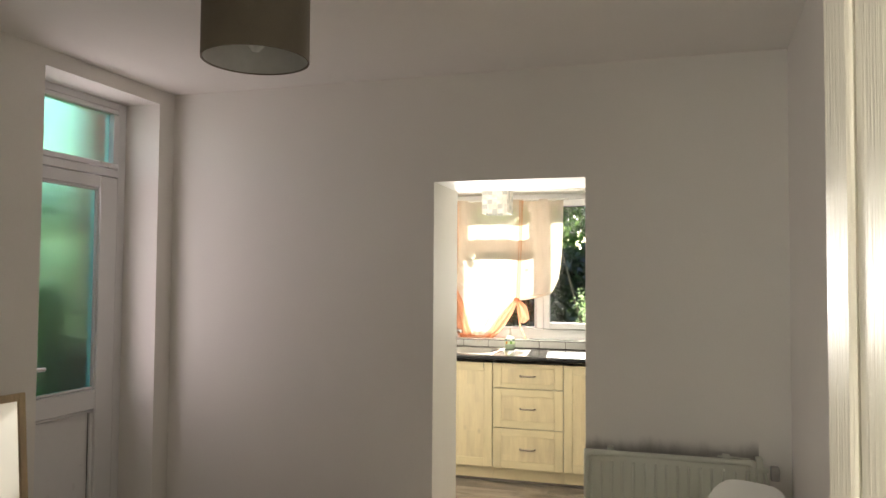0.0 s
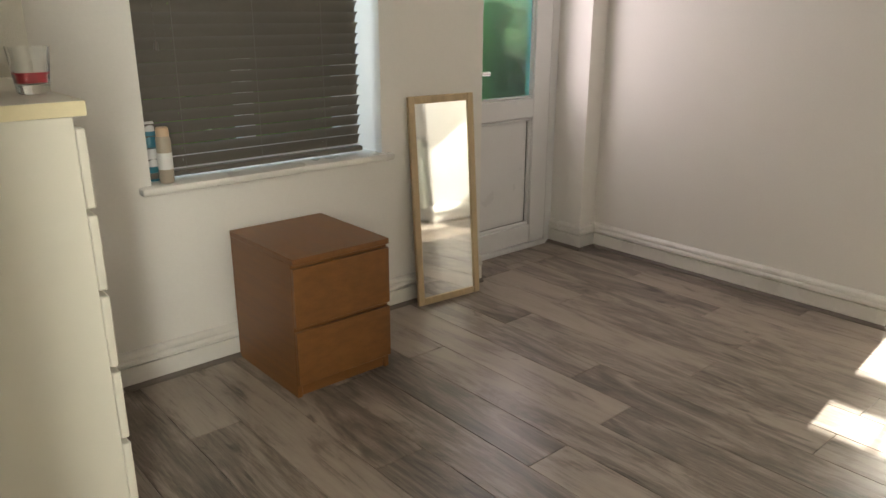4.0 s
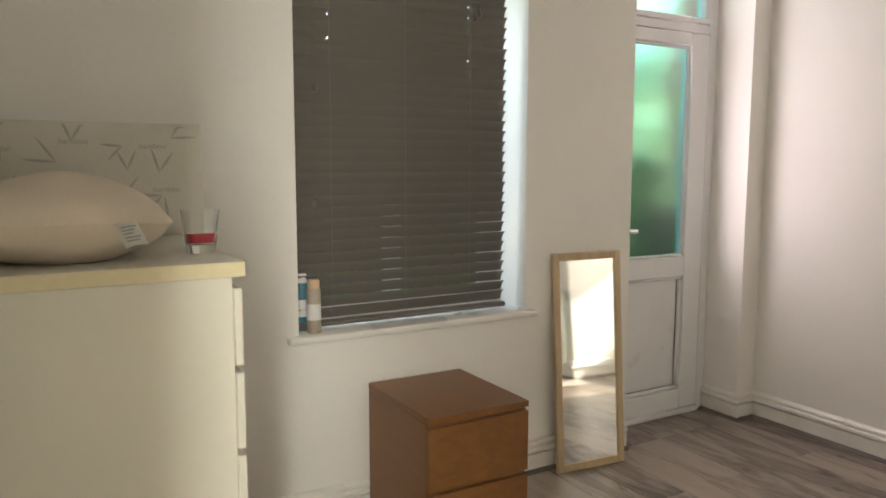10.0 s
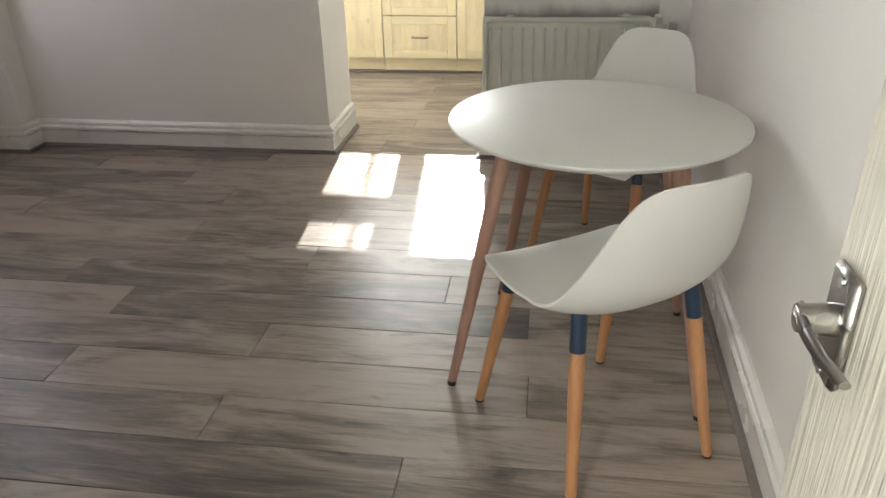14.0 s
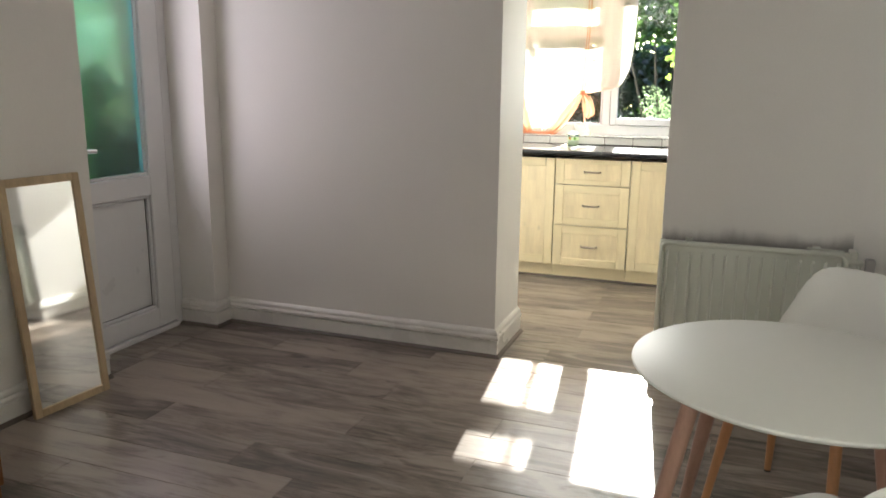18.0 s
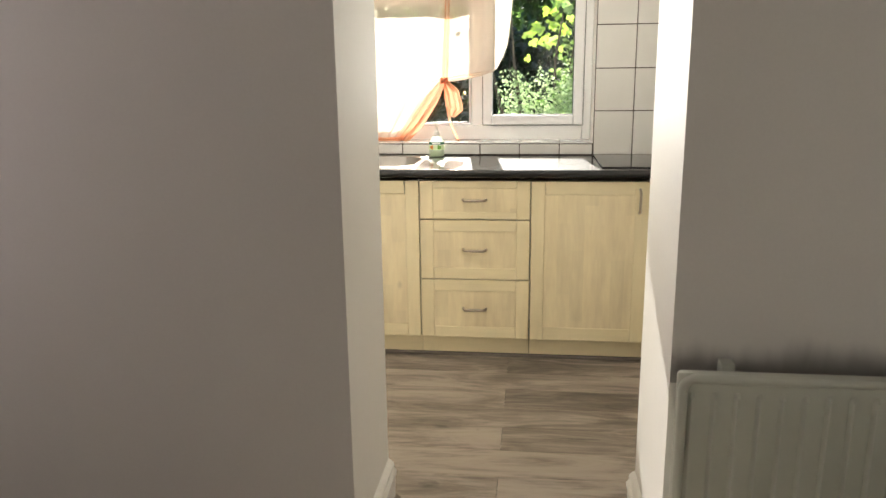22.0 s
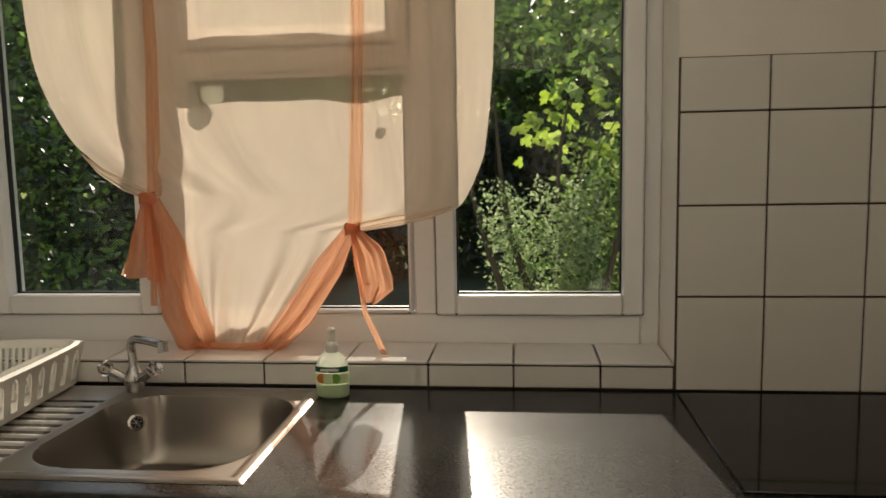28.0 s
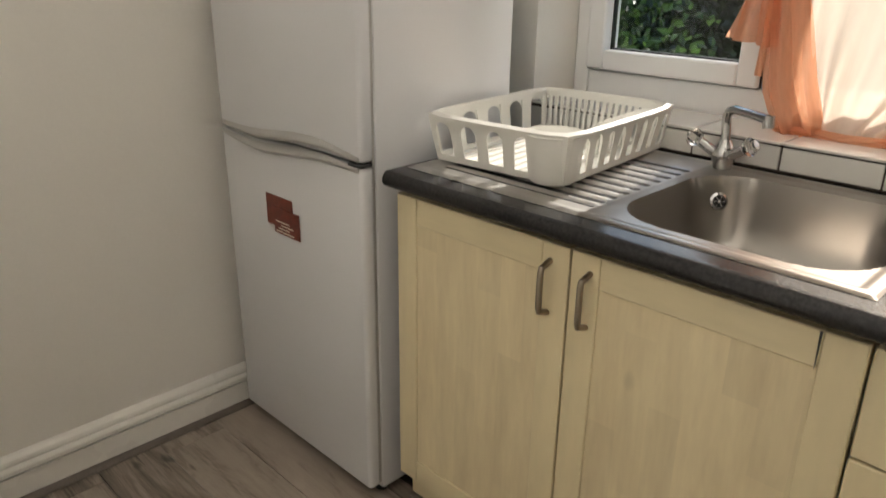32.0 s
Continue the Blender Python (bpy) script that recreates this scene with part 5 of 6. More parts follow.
def dish_rack():
    t = thing("dish_rack", "white plastic dish rack standing on the drainer", "dish rack", -0.930, 2.045, 0.931, 5)
    A, B, H = (0.168, 0.226), (0.184, 0.246), 0.108       # half sizes at foot and rim

    def wall_pt(side, s, h):
        """A point of a wall: s runs -1 to 1 along it, h from 0 to 1 up."""
        hx, hy = A[0] + (B[0] - A[0]) * h, A[1] + (B[1] - A[1]) * h
        return {0: Vector((s * hx, -hy, h * H)), 1: Vector((hx, s * hy, h * H)), 2: Vector((-s * hx, hy, h * H)), 3: Vector((-hx, -s * hy, h * H))}[side]

    def panel(bm, side, s0, s1, h0, h1, th=0.0028):
        ps = [wall_pt(side, s, h) for s, h in ((s0, h0), (s1, h0), (s1, h1), (s0, h1))]
        n = (ps[1] - ps[0]).cross(ps[3] - ps[0]).normalized() * th
        vs = [bm.verts.new(p) for p in ps] + [bm.verts.new(p - n) for p in ps]
        for q in ((0, 1, 2, 3), (7, 6, 5, 4), (0, 4, 5, 1), (1, 5, 6, 2), (2, 6, 7, 3), (3, 7, 4, 0)):
            bm.faces.new([vs[i] for i in q])
    def corner(bm, side, c, w, h):
        """Rounds the top of a slot that starts at c and is w wide, up to the height h."""
        for k in range(4):
            for sg in (-1, 1):
                e0, e1 = math.pi / 2 * k / 4, math.pi / 2 * (k + 1) / 4
                ps = [wall_pt(side, c + sg * w, h), wall_pt(side, c + sg * w * math.cos(e0), h - 0.22 * (1 - math.sin(e0))), wall_pt(side, c + sg * w * math.cos(e1), h - 0.22 * (1 - math.sin(e1)))]
                bm.faces.new([bm.verts.new(p) for p in ps])
    for side in range(4):
        bm = bm_new()
        n = {0: 5, 1: 9, 2: 20, 3: 5}[side]
        fill = {0: 0.42, 1: 0.52, 2: 0.52, 3: 0.42}[side]
        panel(bm, side, -1, 1, 0.0, 0.14)
        panel(bm, side, -1, 1, 0.84, 1.0)
        for i in range(n + 1):
            c = -1 + 2 * i / n
            hw = fill / n
            panel(bm, side, max(-1, c - hw), min(1, c + hw), 0.12, 0.86)
            if side != 2 and i < n:
                corner(bm, side, c + 1 / n, (1 - fill) / n, 0.84)
        part("side_grille", bm, PLASTIC, t)
    bm = bm_new()
    rim = []
    for k in range(40):
        a = 2 * math.pi * k / 40
        c, s = math.cos(a), math.sin(a)
        q = (abs(c) ** 9 + abs(s) ** 9) ** (-1 / 9)
        rim.append(Vector((c * q * B[0] * 1.01, s * q * B[1] * 1.01, H)))
    prof = ((-0.004, -0.004), (0.012, -0.006), (0.014, 0.000), (0.0, 0.004))
    rings = []
    for p in rim:
        o = Vector((p.x, p.y, 0)).normalized()
        rings.append([bm.verts.new(p + o * a + Vector((0, 0, b))) for a, b in prof])
    for a, b in zip(rings, rings[1:] + rings[:1]):
        for i in range(4):
            bm.faces.new((a[i], a[(i + 1) % 4], b[(i + 1) % 4], b[i]))
    part("rim", bm, PLASTIC, t, "rounded white rim")
    bm = bm_new()
    box(bm, -A[0], A[0], -A[1], A[1], 0.0, 0.004)
    tray = part("floor_tray", bm, PLASTIC, t)
    for i in range(9):
        x = -A[0] + 0.03 + i * 0.03
        part("tray_rib", bx(x - 0.002, x + 0.002, -A[1] + 0.01, A[1] - 0.01, 0.0042, 0.010, 0), PLASTIC, tray)
    for i in range(14):
        y = -0.02 + i * 0.0165
        bm = bm_new()
        tube(bm, ((0.10, y, 0.008), (0.105, y, 0.075), (0.125, y, 0.095), (0.155, y, 0.100)), 0.0024, 6)
        part("plate_prong", bm, PLASTIC, t)
    for sx in (-1, 1):
        for sy in (-1, 1):
            bm = bm_new()
            lathe(bm, ((0.01, -0.002), (0.012, 0.003)), 10, (sx * 0.13, sy * 0.18, 0))
            part("foot", bm, PLASTIC, t)
    bm = bm_new()
    lathe(bm, ((0.0, -0.001), (0.044, -0.001), (0.050, 0.006), (0.062, 0.098), (0.066, 0.101), (0.063, 0.103), (0.058, 0.097), (0.047, 0.008), (0.0, 0.006)), 32, (0.125, -0.200, 0.0))
    part("cutlery_cup", bm, PLASTIC, t, "round white cutlery cup in the corner")


dish_rack()


def soap():
    t = thing("washing_up_liquid", "clear washing-up liquid bottle with green label", "soap bottle", -0.085, 2.225, 0.9255)
    U, V = Vector((1, 0, 0)), Vector((0, 1, 0))

    def rr(bm, z, r, f=0.62):
        return ring(bm, Vector((0, 0, z)), U, V, r, 28, 1.0, f)
    bm = bm_new()
    loft(bm, [rr(bm, z, r) for z, r in ((0.0, 0.034), (0.006, 0.040), (0.045, 0.0415), (0.075, 0.040), (0.095, 0.032), (0.106, 0.021), (0.112, 0.015))])
    part("bottle", bm, MILKY, t)
    bm = bm_new()
    loft(bm, [rr(bm, z, r) for z, r in ((0.002, 0.032), (0.006, 0.037), (0.034, 0.0385), (0.0345, 0.030))])
    part("liquid", bm, LIQUID, t, "pale green soap in the bottle")
    bm = bm_new()
    lathe(bm, ((0.0155, 0.110), (0.0165, 0.113), (0.0165, 0.124), (0.013, 0.131), (0.009, 0.135), (0.008, 0.156), (0.010, 0.158), (0.010, 0.164), (0.006, 0.168)), 18)
    part("pump", bm, PLASTIC, t, "white pump top")
    for z0, z1, m in ((0.036, 0.062, PALEGREEN), (0.064, 0.078, SOAPDARK)):
        bm = bm_new()
        sheet(bm, lambda u, v, z0=z0, z1=z1: Vector((0.0422 * math.cos(math.pi * (1.08 + 0.84 * u)), 0.0422 * 0.63 * math.sin(math.pi * (1.08 + 0.84 * u)), z0 + (z1 - z0) * v)), 14, 2)
        part("label_band", bm, m, t)
    for x, m in ((-0.020, ORANGE), (0.014, SOAPGREEN)):
        bm = bm_new()
        c = Vector((x, -0.63 * math.sqrt(0.0425 ** 2 - x * x) - 0.0006, 0.05))
        loft(bm, [ring(bm, c + Vector((0, h, 0)), U, Vector((0, 0, 1)), 0.012, 16) for h in (0.0003, -0.0003)])
        part("label_picture", bm, m, t)
    bm = bm_new()
    box(bm, -0.022, 0.022, -0.0278, -0.0272, 0.068, 0.074)
    part("label_print", bm, PAPER, t)


soap()


def hob():
    t = thing("hob", "black glass electric hob with side knobs", "hob", 0.735, 1.735, 0.9255)
    part("glass", bx(0, 0.66, 0, 0.535, 0, 0.005, 0.002), HOBGLASS, t, "glossy black glass top")
    for i in range(4):
        x, y = 0.615 - 0.004 * i, 0.33 - i * 0.072
        bm = bm_new()
        lathe(bm, ((0.021, 0.005), (0.021, 0.012), (0.017, 0.018), (0.016, 0.030), (0.012, 0.032)), 20, (x, y, 0))
        k = part("knob", bm, DARKP, t, "black control knob")
        bm = bm_new()
        box(bm, x - 0.004, x + 0.004, y - 0.017, y + 0.017, 0.031, 0.037, 0.0015)
        part("grip", bm, DARKP, k)


hob()


def microwave():
    t = thing("microwave", "white microwave oven on the worktop beside the hob", "microwave", 1.845, 2.275, 0.926, -87)
    w, d, h = 0.46, 0.33, 0.265
    part("body", bx(0, w, -d, 0, 0.012, h, 0.012, 2), PLASTIC, t)
    dr = part("door", bx(0.004, w * 0.74, -d - 0.022, -d - 0.001, 0.018, h - 0.006, 0.008, 2), PLASTIC, t)
    part("window_frame", bx(0.055, 0.275, -d - 0.0235, -d - 0.018, 0.055, h - 0.055, 0.003), PLASTIC, dr)
    part("door_window", bx(0.070, 0.262, -d - 0.0245, -d - 0.019, 0.07, h - 0.07, 0.003), HOBGLASS, dr, "dark door window")
    pn = part("control_panel", bx(w * 0.745, w - 0.004, -d - 0.02, -d - 0.001, 0.018, h - 0.006, 0.006, 2), PLASTIC, t)
    for z in (0.09, 0.18):
        bm = bm_new()
        loft(bm, [ring(bm, Vector((w * 0.87, -d - 0.02 - q, z)), Vector((1, 0, 0)), Vector((0, 0, 1)), r, 20) for r, q in ((0.019, 0), (0.017, 0.016), (0.014, 0.018))])
        dl = part("dial", bm, PLASTIC, pn)
        part("pointer", bx(w * 0.87 - 0.0015, w * 0.87 + 0.0015, -d - 0.0395, -d - 0.0375, z, z + 0.013, 0), GREYP, dl)
    for x in (0.03, w - 0.03):
        for y in (-d + 0.03, -0.03):
            part("foot", bx(x - 0.012, x + 0.012, y - 0.012, y + 0.012, 0, 0.013, 0.002), DARKP, t)


microwave()


def socket():
    t = thing("wall_socket", "white electric socket on the tiles beside the microwave", "socket", 1.57, YK - 0.014, 1.12)
    part("box", bx(-0.043, 0.043, -0.028, 0.0, -0.043, 0.043, 0.004, 2), PLASTIC, t)
    part("switch", bx(0.006, 0.018, -0.032, -0.028, -0.012, 0.012, 0.001), PLASTIC, t)
    for x in (-0.02, 0.0):
        part("pin_hole", bx(x - 0.003, x + 0.003, -0.0286, -0.0279, -0.01, 0.0, 0), DARKP, t)


socket()


def wall_cabinet():
    t = thing("wall_cabinet", "white wall cupboard with a cream maple door above the microwave", "kitchen cabinet", 1.525, 1.995, 1.284)
    w, d, h = 0.331, 0.295, 0.72
    part("carcass", bx(0, w, 0.022, d, 0, h, 0.002), WHITELAM, t)
    f = part("door", bx(0.001, w - 0.001, 0.0, 0.02, -0.003, h - 0.002, 0.003), MAPLE, t, "cream maple door")
    d_handle(f, 0.06, 0.10, True, -0.0005)
    for y in (0.06, d - 0.03):
        part("cable_clip", bx(-0.004, 0.0, y - 0.004, y + 0.004, 0.002, 0.022, 0.001), DARKP, t)


wall_cabinet()


def fridge():
    t = thing("fridge_freezer", "tall white fridge freezer with grey handles", "fridge", -1.447, 1.66, 0)
    w, H, D = 0.306, 1.795, 0.47
    part("cabinet", bx(-w, w, 0.012, D, 0.03, H - 0.004, 0.006, 2), FRIDGE, t)
    part("top_trim", bx(-w - 0.001, w + 0.003, -0.030, 0.013, H - 0.034, H + 0.003, 0.009, 3), FRIDGE, t, "rounded white trim along the top front")
    part("badge_bar", bx(w - 0.17, w - 0.09, -0.0308, -0.0300, H - 0.016, H - 0.013, 0), GREYP, t)
    part("badge_strip", bx(-w + 0.11, -w + 0.17, -0.0315, -0.03, H - 0.017, H - 0.009, 0), DARKP, t)
    part("yellowed_seal", bx(-w + 0.003, w - 0.003, -0.0305, -0.015, H - 0.0368, H - 0.0335, 0), CREAMTOP, t, "yellowed strip above the door")
    up = part("upper_door", bx(-w, w, -0.032, 0.008, 0.935, H - 0.036, 0.012, 3), FRIDGE, t, "white upper fridge door")
    lo = part("lower_door", bx(-w, w, -0.032, 0.008, 0.045, 0.925, 0.012, 3), FRIDGE, t, "white lower freezer door")
    part("door_seal", bx(-w + 0.012, w - 0.006, 0.004, 0.0125, 0.05, H - 0.04, 0), GREYP, t)
    for ob, z, s in ((up, 0.952, 1), (lo, 0.912, -1)):
        bm = bm_new()

        def f(u, v, z=z, s=s):
            x = -w + 0.012 + (2 * w - 0.02) * u
            bow = math.sin(math.pi * u)
            return Vector((x, -0.0345 - 0.020 * bow * math.sin(math.pi * v), z - s * 0.012 + s * 0.004 - 0.016 * math.cos(math.pi * u) * 0.0 + (v - 0.5) * (0.012 + 0.016 * bow) + s * 0.006 * bow - 0.010 * math.sin(2 * math.pi * u)))
        sheet(bm, f, 28, 8)
        bmesh.ops.recalc_face_normals(bm, faces=bm.faces)
        bmesh.ops.solidify(bm, geom=bm.faces[:], thickness=0.003)
        part("handle", bm, GREYP, ob, "curved grey plastic handle")
    part("hinge", bx(w - 0.045, w + 0.002, -0.036, 0.0, 0.9255, 0.9345, 0.002), DARKP, t)
    for x in (-w + 0.04, w - 0.04):
        for y in (0.04, D - 0.04):
            bm = bm_new()
            lathe(bm, ((0.018, 0), (0.018, 0.032)), 12, (x, y, 0))
            part("foot", bm, DARKP, t)
    m = thing("fridge_magnet", "maroon printed magnet stuck on the fridge door", "magnet", -1.468, 1.6275, 0.735)
    part("card", bx(-0.075, 0.045, -0.003, 0.0, -0.035, 0.05, 0.001), MAROON, m)
    part("card_step", bx(-0.04, 0.075, -0.0045, -0.0015, -0.052, 0.02, 0.001), MAROON, m)
    for i in range(4):
        part("print_bar", bx(-0.03 + 0.012 * (i % 3), 0.05 - 0.018 * (i % 2), -0.0055, -0.0046, -0.046 + i * 0.009, -0.0432 + i * 0.009, 0), FABRIC, m)


fridge()


def kitchen_lamp():
    t = thing("kitchen_pendant", "small square pearly mosaic pendant shade on a cord", "ceiling lamp", 0.04, 1.2, ZK)
    bm = bm_new()
    lathe(bm, ((0.045, -0.03), (0.05, 0.0)), 20)
    part("ceiling_rose", bm, PLASTIC, t)
    bm = bm_new()
    tube(bm, ((0, 0, -0.03), (0, 0, -0.37)), 0.003, 6)
    part("flex", bm, PLASTIC, t)
    rnd = random.Random(4)
    s, zb = 0.085, -0.55
    for side in range(4):
        for i in range(5):
            for j in range(6):
                bm = bm_new()
                a, b = -s + i * 2 * s / 5, -s + (i + 1) * 2 * s / 5
                o = rnd.uniform(0, 0.003)
                box(bm, a + 0.001, b - 0.001, s - 0.003 + o, s + o, zb + j * 0.031 + 0.001, zb + (j + 1) * 0.031 - 0.001)
                bmesh.ops.rotate(bm, cent=(0, 0, 0), matrix=Matrix.Rotation(math.pi / 2 * side, 3, "Z"), verts=bm.verts)
                part("shell_tile", bm, MOSAIC if rnd.random() > 0.3 else GREYP, t, smooth=False)


kitchen_lamp()


def curtain():
    t = thing("kitchen_curtain", "sheer peach voile curtain tied in two bunches", "curtain", 0, 2.425, 0)
    bm = bm_new()
    tube(bm, ((-1.0, 0, 2.145), (0.36, 0, 2.145)), 0.009, 10)
    part("rod", bm, PLASTIC, t, "white curtain rod")

    def lerp(keys, z):
        for (za, xa), (zb, xb) in zip(keys, keys[1:]):
            if zb <= z <= za:
                e = (za - z) / (za - zb)
                i = keys.index((za, xa))
                p0, p3 = keys[max(i - 1, 0)][1], keys[min(i + 2, len(keys) - 1)][1]
                return 0.5 * (2 * xa + (xb - p0) * e + (2 * p0 - 5 * xa + 4 * xb - p3) * e * e + (3 * xa - p0 - 3 * xb + p3) * e ** 3)
        return keys[-1][1]
    left = ((2.15, -0.95), (1.98, -0.947), (1.85, -0.938), (1.743, -0.92), (1.64, -0.88), (1.551, -0.826), (1.48, -0.745), (1.43, -0.66), (1.406, -0.612), (1.33, -0.605), (1.20, -0.585), (1.09, -0.555), (0.985, -0.515))
    right = ((2.15, 0.315), (1.876, 0.308), (1.70, 0.30), (1.503, 0.278), (1.42, 0.245), (1.36, 0.20), (1.325, 0.06), (1.317, -0.055), (1.25, -0.095), (1.15, -0.17), (1.06, -0.245), (0.985, -0.315))
    nu, nv = 110, 90

    def f(u, v):
        z = 2.15 - (2.15 - 0.985) * v
        xl, xr = lerp(left, z), lerp(right, z)
        x = xl + (xr - xl) * u
        lt = math.exp(-((x + 0.61) / 0.10) ** 2 - ((z - 1.40) / 0.16) ** 2)
        rt = math.exp(-((x + 0.06) / 0.10) ** 2 - ((z - 1.315) / 0.16) ** 2)
        calm = 1 - 0.8 * math.exp(-((z - 1.33) / 0.13) ** 2)
        y = 0.021 * calm * math.sin(u * 34 + 0.5 * math.sin(z * 3)) * (0.6 + 0.4 * math.sin(u * 9)) + 0.008 * calm * math.sin(u * 15) - 0.012 * (lt + rt)
        sag = 0.03 * math.sin(math.pi * u) * max(0.0, (v - 0.85) / 0.15) * math.sin(u * 11)
        return Vector((x, y, z + sag + 0.012 * (v > 0.999) * math.sin(u * 15)))
    bm = bm_new()
    sheet(bm, f, nu, nv)
    part("voile", bm, SHEER, t, "sheer peach voile cloth")

    def band(name, path, widths, m, amp=0.012, n=14, label=""):
        """A gathered strip of cloth along a path of (x, z, y)."""
        b = bm_new()

        def g(u, v):
            k = v * (len(path) - 1)
            i = min(int(k), len(path) - 2)
            e = k - i
            p = Vector(path[i]).lerp(Vector(path[i + 1]), e)
            w = widths[i] + (widths[i + 1] - widths[i]) * e
            d = (Vector(path[i + 1]) - Vector(path[i])).normalized()
            side = Vector((d.z, 0, -d.x))
            q = p + side * (u - 0.5) * w
            q.y += amp * (math.sin(u * 13 + v * 2) + 0.35 * math.sin(u * 31)) * (0.4 + min(1.0, w / 0.08))
            return q
        sheet(b, g, n * 2, 24)
        return part(name, b, m, t, label)
    P = lambda x, z, y=-0.02: (x, y, z)
    band("gathered_fold", (P(-0.585, 2.14), P(-0.59, 1.75), P(-0.605, 1.41)), (0.028, 0.030, 0.04), SEAM, 0.012)
    band("gathered_fold", (P(-0.03, 2.14), P(-0.04, 1.75), P(-0.06, 1.33)), (0.036, 0.036, 0.04), SEAM, 0.012)
    band("gathered_fold", (P(-0.60, 1.40, -0.035), P(-0.575, 1.28, -0.03), P(-0.545, 1.10, -0.025), P(-0.50, 0.985, -0.02)), (0.035, 0.100, 0.125, 0.11), DENSE, 0.012, label="dense gathered fold below the tie")
    band("gathered_fold", (P(-0.065, 1.32, -0.035), P(-0.13, 1.22, -0.03), P(-0.22, 1.09, -0.025), P(-0.31, 0.99, -0.02)), (0.03, 0.075, 0.08, 0.06), DENSE, 0.012, label="dense gathered fold below the tie")
    band("gathered_fold", (P(-0.80, 1.525), P(-0.75, 1.478), P(-0.68, 1.437), P(-0.61, 1.405)), (0.001, 0.020, 0.032, 0.026), SHEER, 0.006)
    band("gathered_fold", (P(0.20, 1.372), P(0.14, 1.352), P(0.05, 1.338), P(-0.055, 1.32)), (0.001, 0.022, 0.034, 0.026), SHEER, 0.006)
    band("hanging_end", (P(-0.61, 1.40, -0.05), P(-0.625, 1.30, -0.05), P(-0.64, 1.19, -0.045)), (0.02, 0.07, 0.125), DENSE, 0.014, label="loose end of the tied bunch")
    band("hanging_end", (P(-0.055, 1.315, -0.05), P(-0.02, 1.25, -0.06), P(-0.005, 1.17, -0.05), P(-0.02, 1.125, -0.045)), (0.025, 0.085, 0.095, 0.03), DENSE, 0.014, label="loose end of the tied bunch")
    band("hem_swag", (P(-0.555, 1.0, -0.02), P(-0.47, 0.998, -0.028), P(-0.40, 0.994, -0.03), P(-0.30, 1.004, -0.02)), (0.02, 0.034, 0.034, 0.02), DENSE, 0.006, label="hanging hem along the sill")
    for x, z, e in ((-0.607, 1.405, ((-0.60, 1.35), (-0.595, 1.25), (-0.60, 1.12))), (-0.06, 1.318, ((-0.05, 1.24), (-0.03, 1.10), (0.03, 0.965)))):
        b = bm_new()
        for k in range(7):
            rr = [Vector((x, -0.045, z)) + Vector((math.cos(a) * 0.018, math.sin(a) * 0.02 - 0.003, (k - 3) * 0.0035 + 0.003 * math.sin(3 * a + k))) for a in (2 * math.pi * j / 14 for j in range(14))]
            tube(b, rr + rr[:1], 0.0035, 6)
        part("tie_knot", b, DENSE, t, "twisted tie knot")
        band("tie_ribbon", (P(x, z, -0.06), *[P(a, c, -0.062) for a, c in e]), (0.006, 0.010, 0.014, 0.018), DENSE, 0.002, 4, "hanging tie ribbon")


curtain()
for x, z, k in ((-0.48, 1.685, 1.0), (0.0, 1.625, 0.42)):
    s = thing("suction_hook", "clear plastic suction hook on the window pane", "suction hook", x, 2.533, z)
    bm = bm_new()
    loft(bm, [ring(bm, Vector((0, -h, 0)), Vector((1, 0, 0)), Vector((0, 0, 1)), r, 24) for r, h in ((0.034 * k, 0.0), (0.030 * k, 0.004), (0.012 * k, 0.010), (0.009 * k, 0.016))])
    part("cup", bm, MILKY, s)

# ---- garden ----


def leaf_mat(name, dark, light):
    m = bpy.data.materials.new(name)
    m.use_nodes = True
    nt = m.node_tree
    nt.nodes.remove(nt.nodes["Principled BSDF"])
    ge, rp = nt.nodes.new("ShaderNodeNewGeometry"), nt.nodes.new("ShaderNodeValToRGB")
    rp.color_ramp.elements[0].color, rp.color_ramp.elements[1].color = (*dark, 1), (*light, 1)
    nt.links.new(ge.outputs["Random Per Island"], rp.inputs["Fac"])
    d, tl, gl = nt.nodes.new("ShaderNodeBsdfDiffuse"), nt.nodes.new("ShaderNodeBsdfTranslucent"), nt.nodes.new("ShaderNodeBsdfGlossy")
    gl.inputs["Roughness"].default_value = 0.35
    for n in (d, tl):
        nt.links.new(rp.outputs["Color"], n.inputs["Color"])
    a, b = nt.nodes.new("ShaderNodeMixShader"), nt.nodes.new("ShaderNodeMixShader")
    a.inputs["Fac"].default_value, b.inputs["Fac"].default_value = 0.76, 0.06
    nt.links.new(d.outputs[0], a.inputs[1])
    nt.links.new(tl.outputs[0], a.inputs[2])
    nt.links.new(a.outputs[0], b.inputs[1])
    nt.links.new(gl.outputs[0], b.inputs[2])
    nt.links.new(b.outputs[0], nt.nodes["Material Output"].inputs["Surface"])
    return m


# sun and shade are partly in these colours: dark for shaded, raised for sunlit
LEAF_DARK = leaf_mat("shaded_dark_leaves", (0.012, 0.032, 0.010), (0.05, 0.10, 0.02))
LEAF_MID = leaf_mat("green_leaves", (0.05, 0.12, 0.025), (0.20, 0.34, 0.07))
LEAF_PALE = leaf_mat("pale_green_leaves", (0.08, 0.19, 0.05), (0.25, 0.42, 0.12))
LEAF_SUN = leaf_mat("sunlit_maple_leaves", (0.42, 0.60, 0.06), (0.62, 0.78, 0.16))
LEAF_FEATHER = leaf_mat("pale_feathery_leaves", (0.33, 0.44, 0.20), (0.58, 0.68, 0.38))
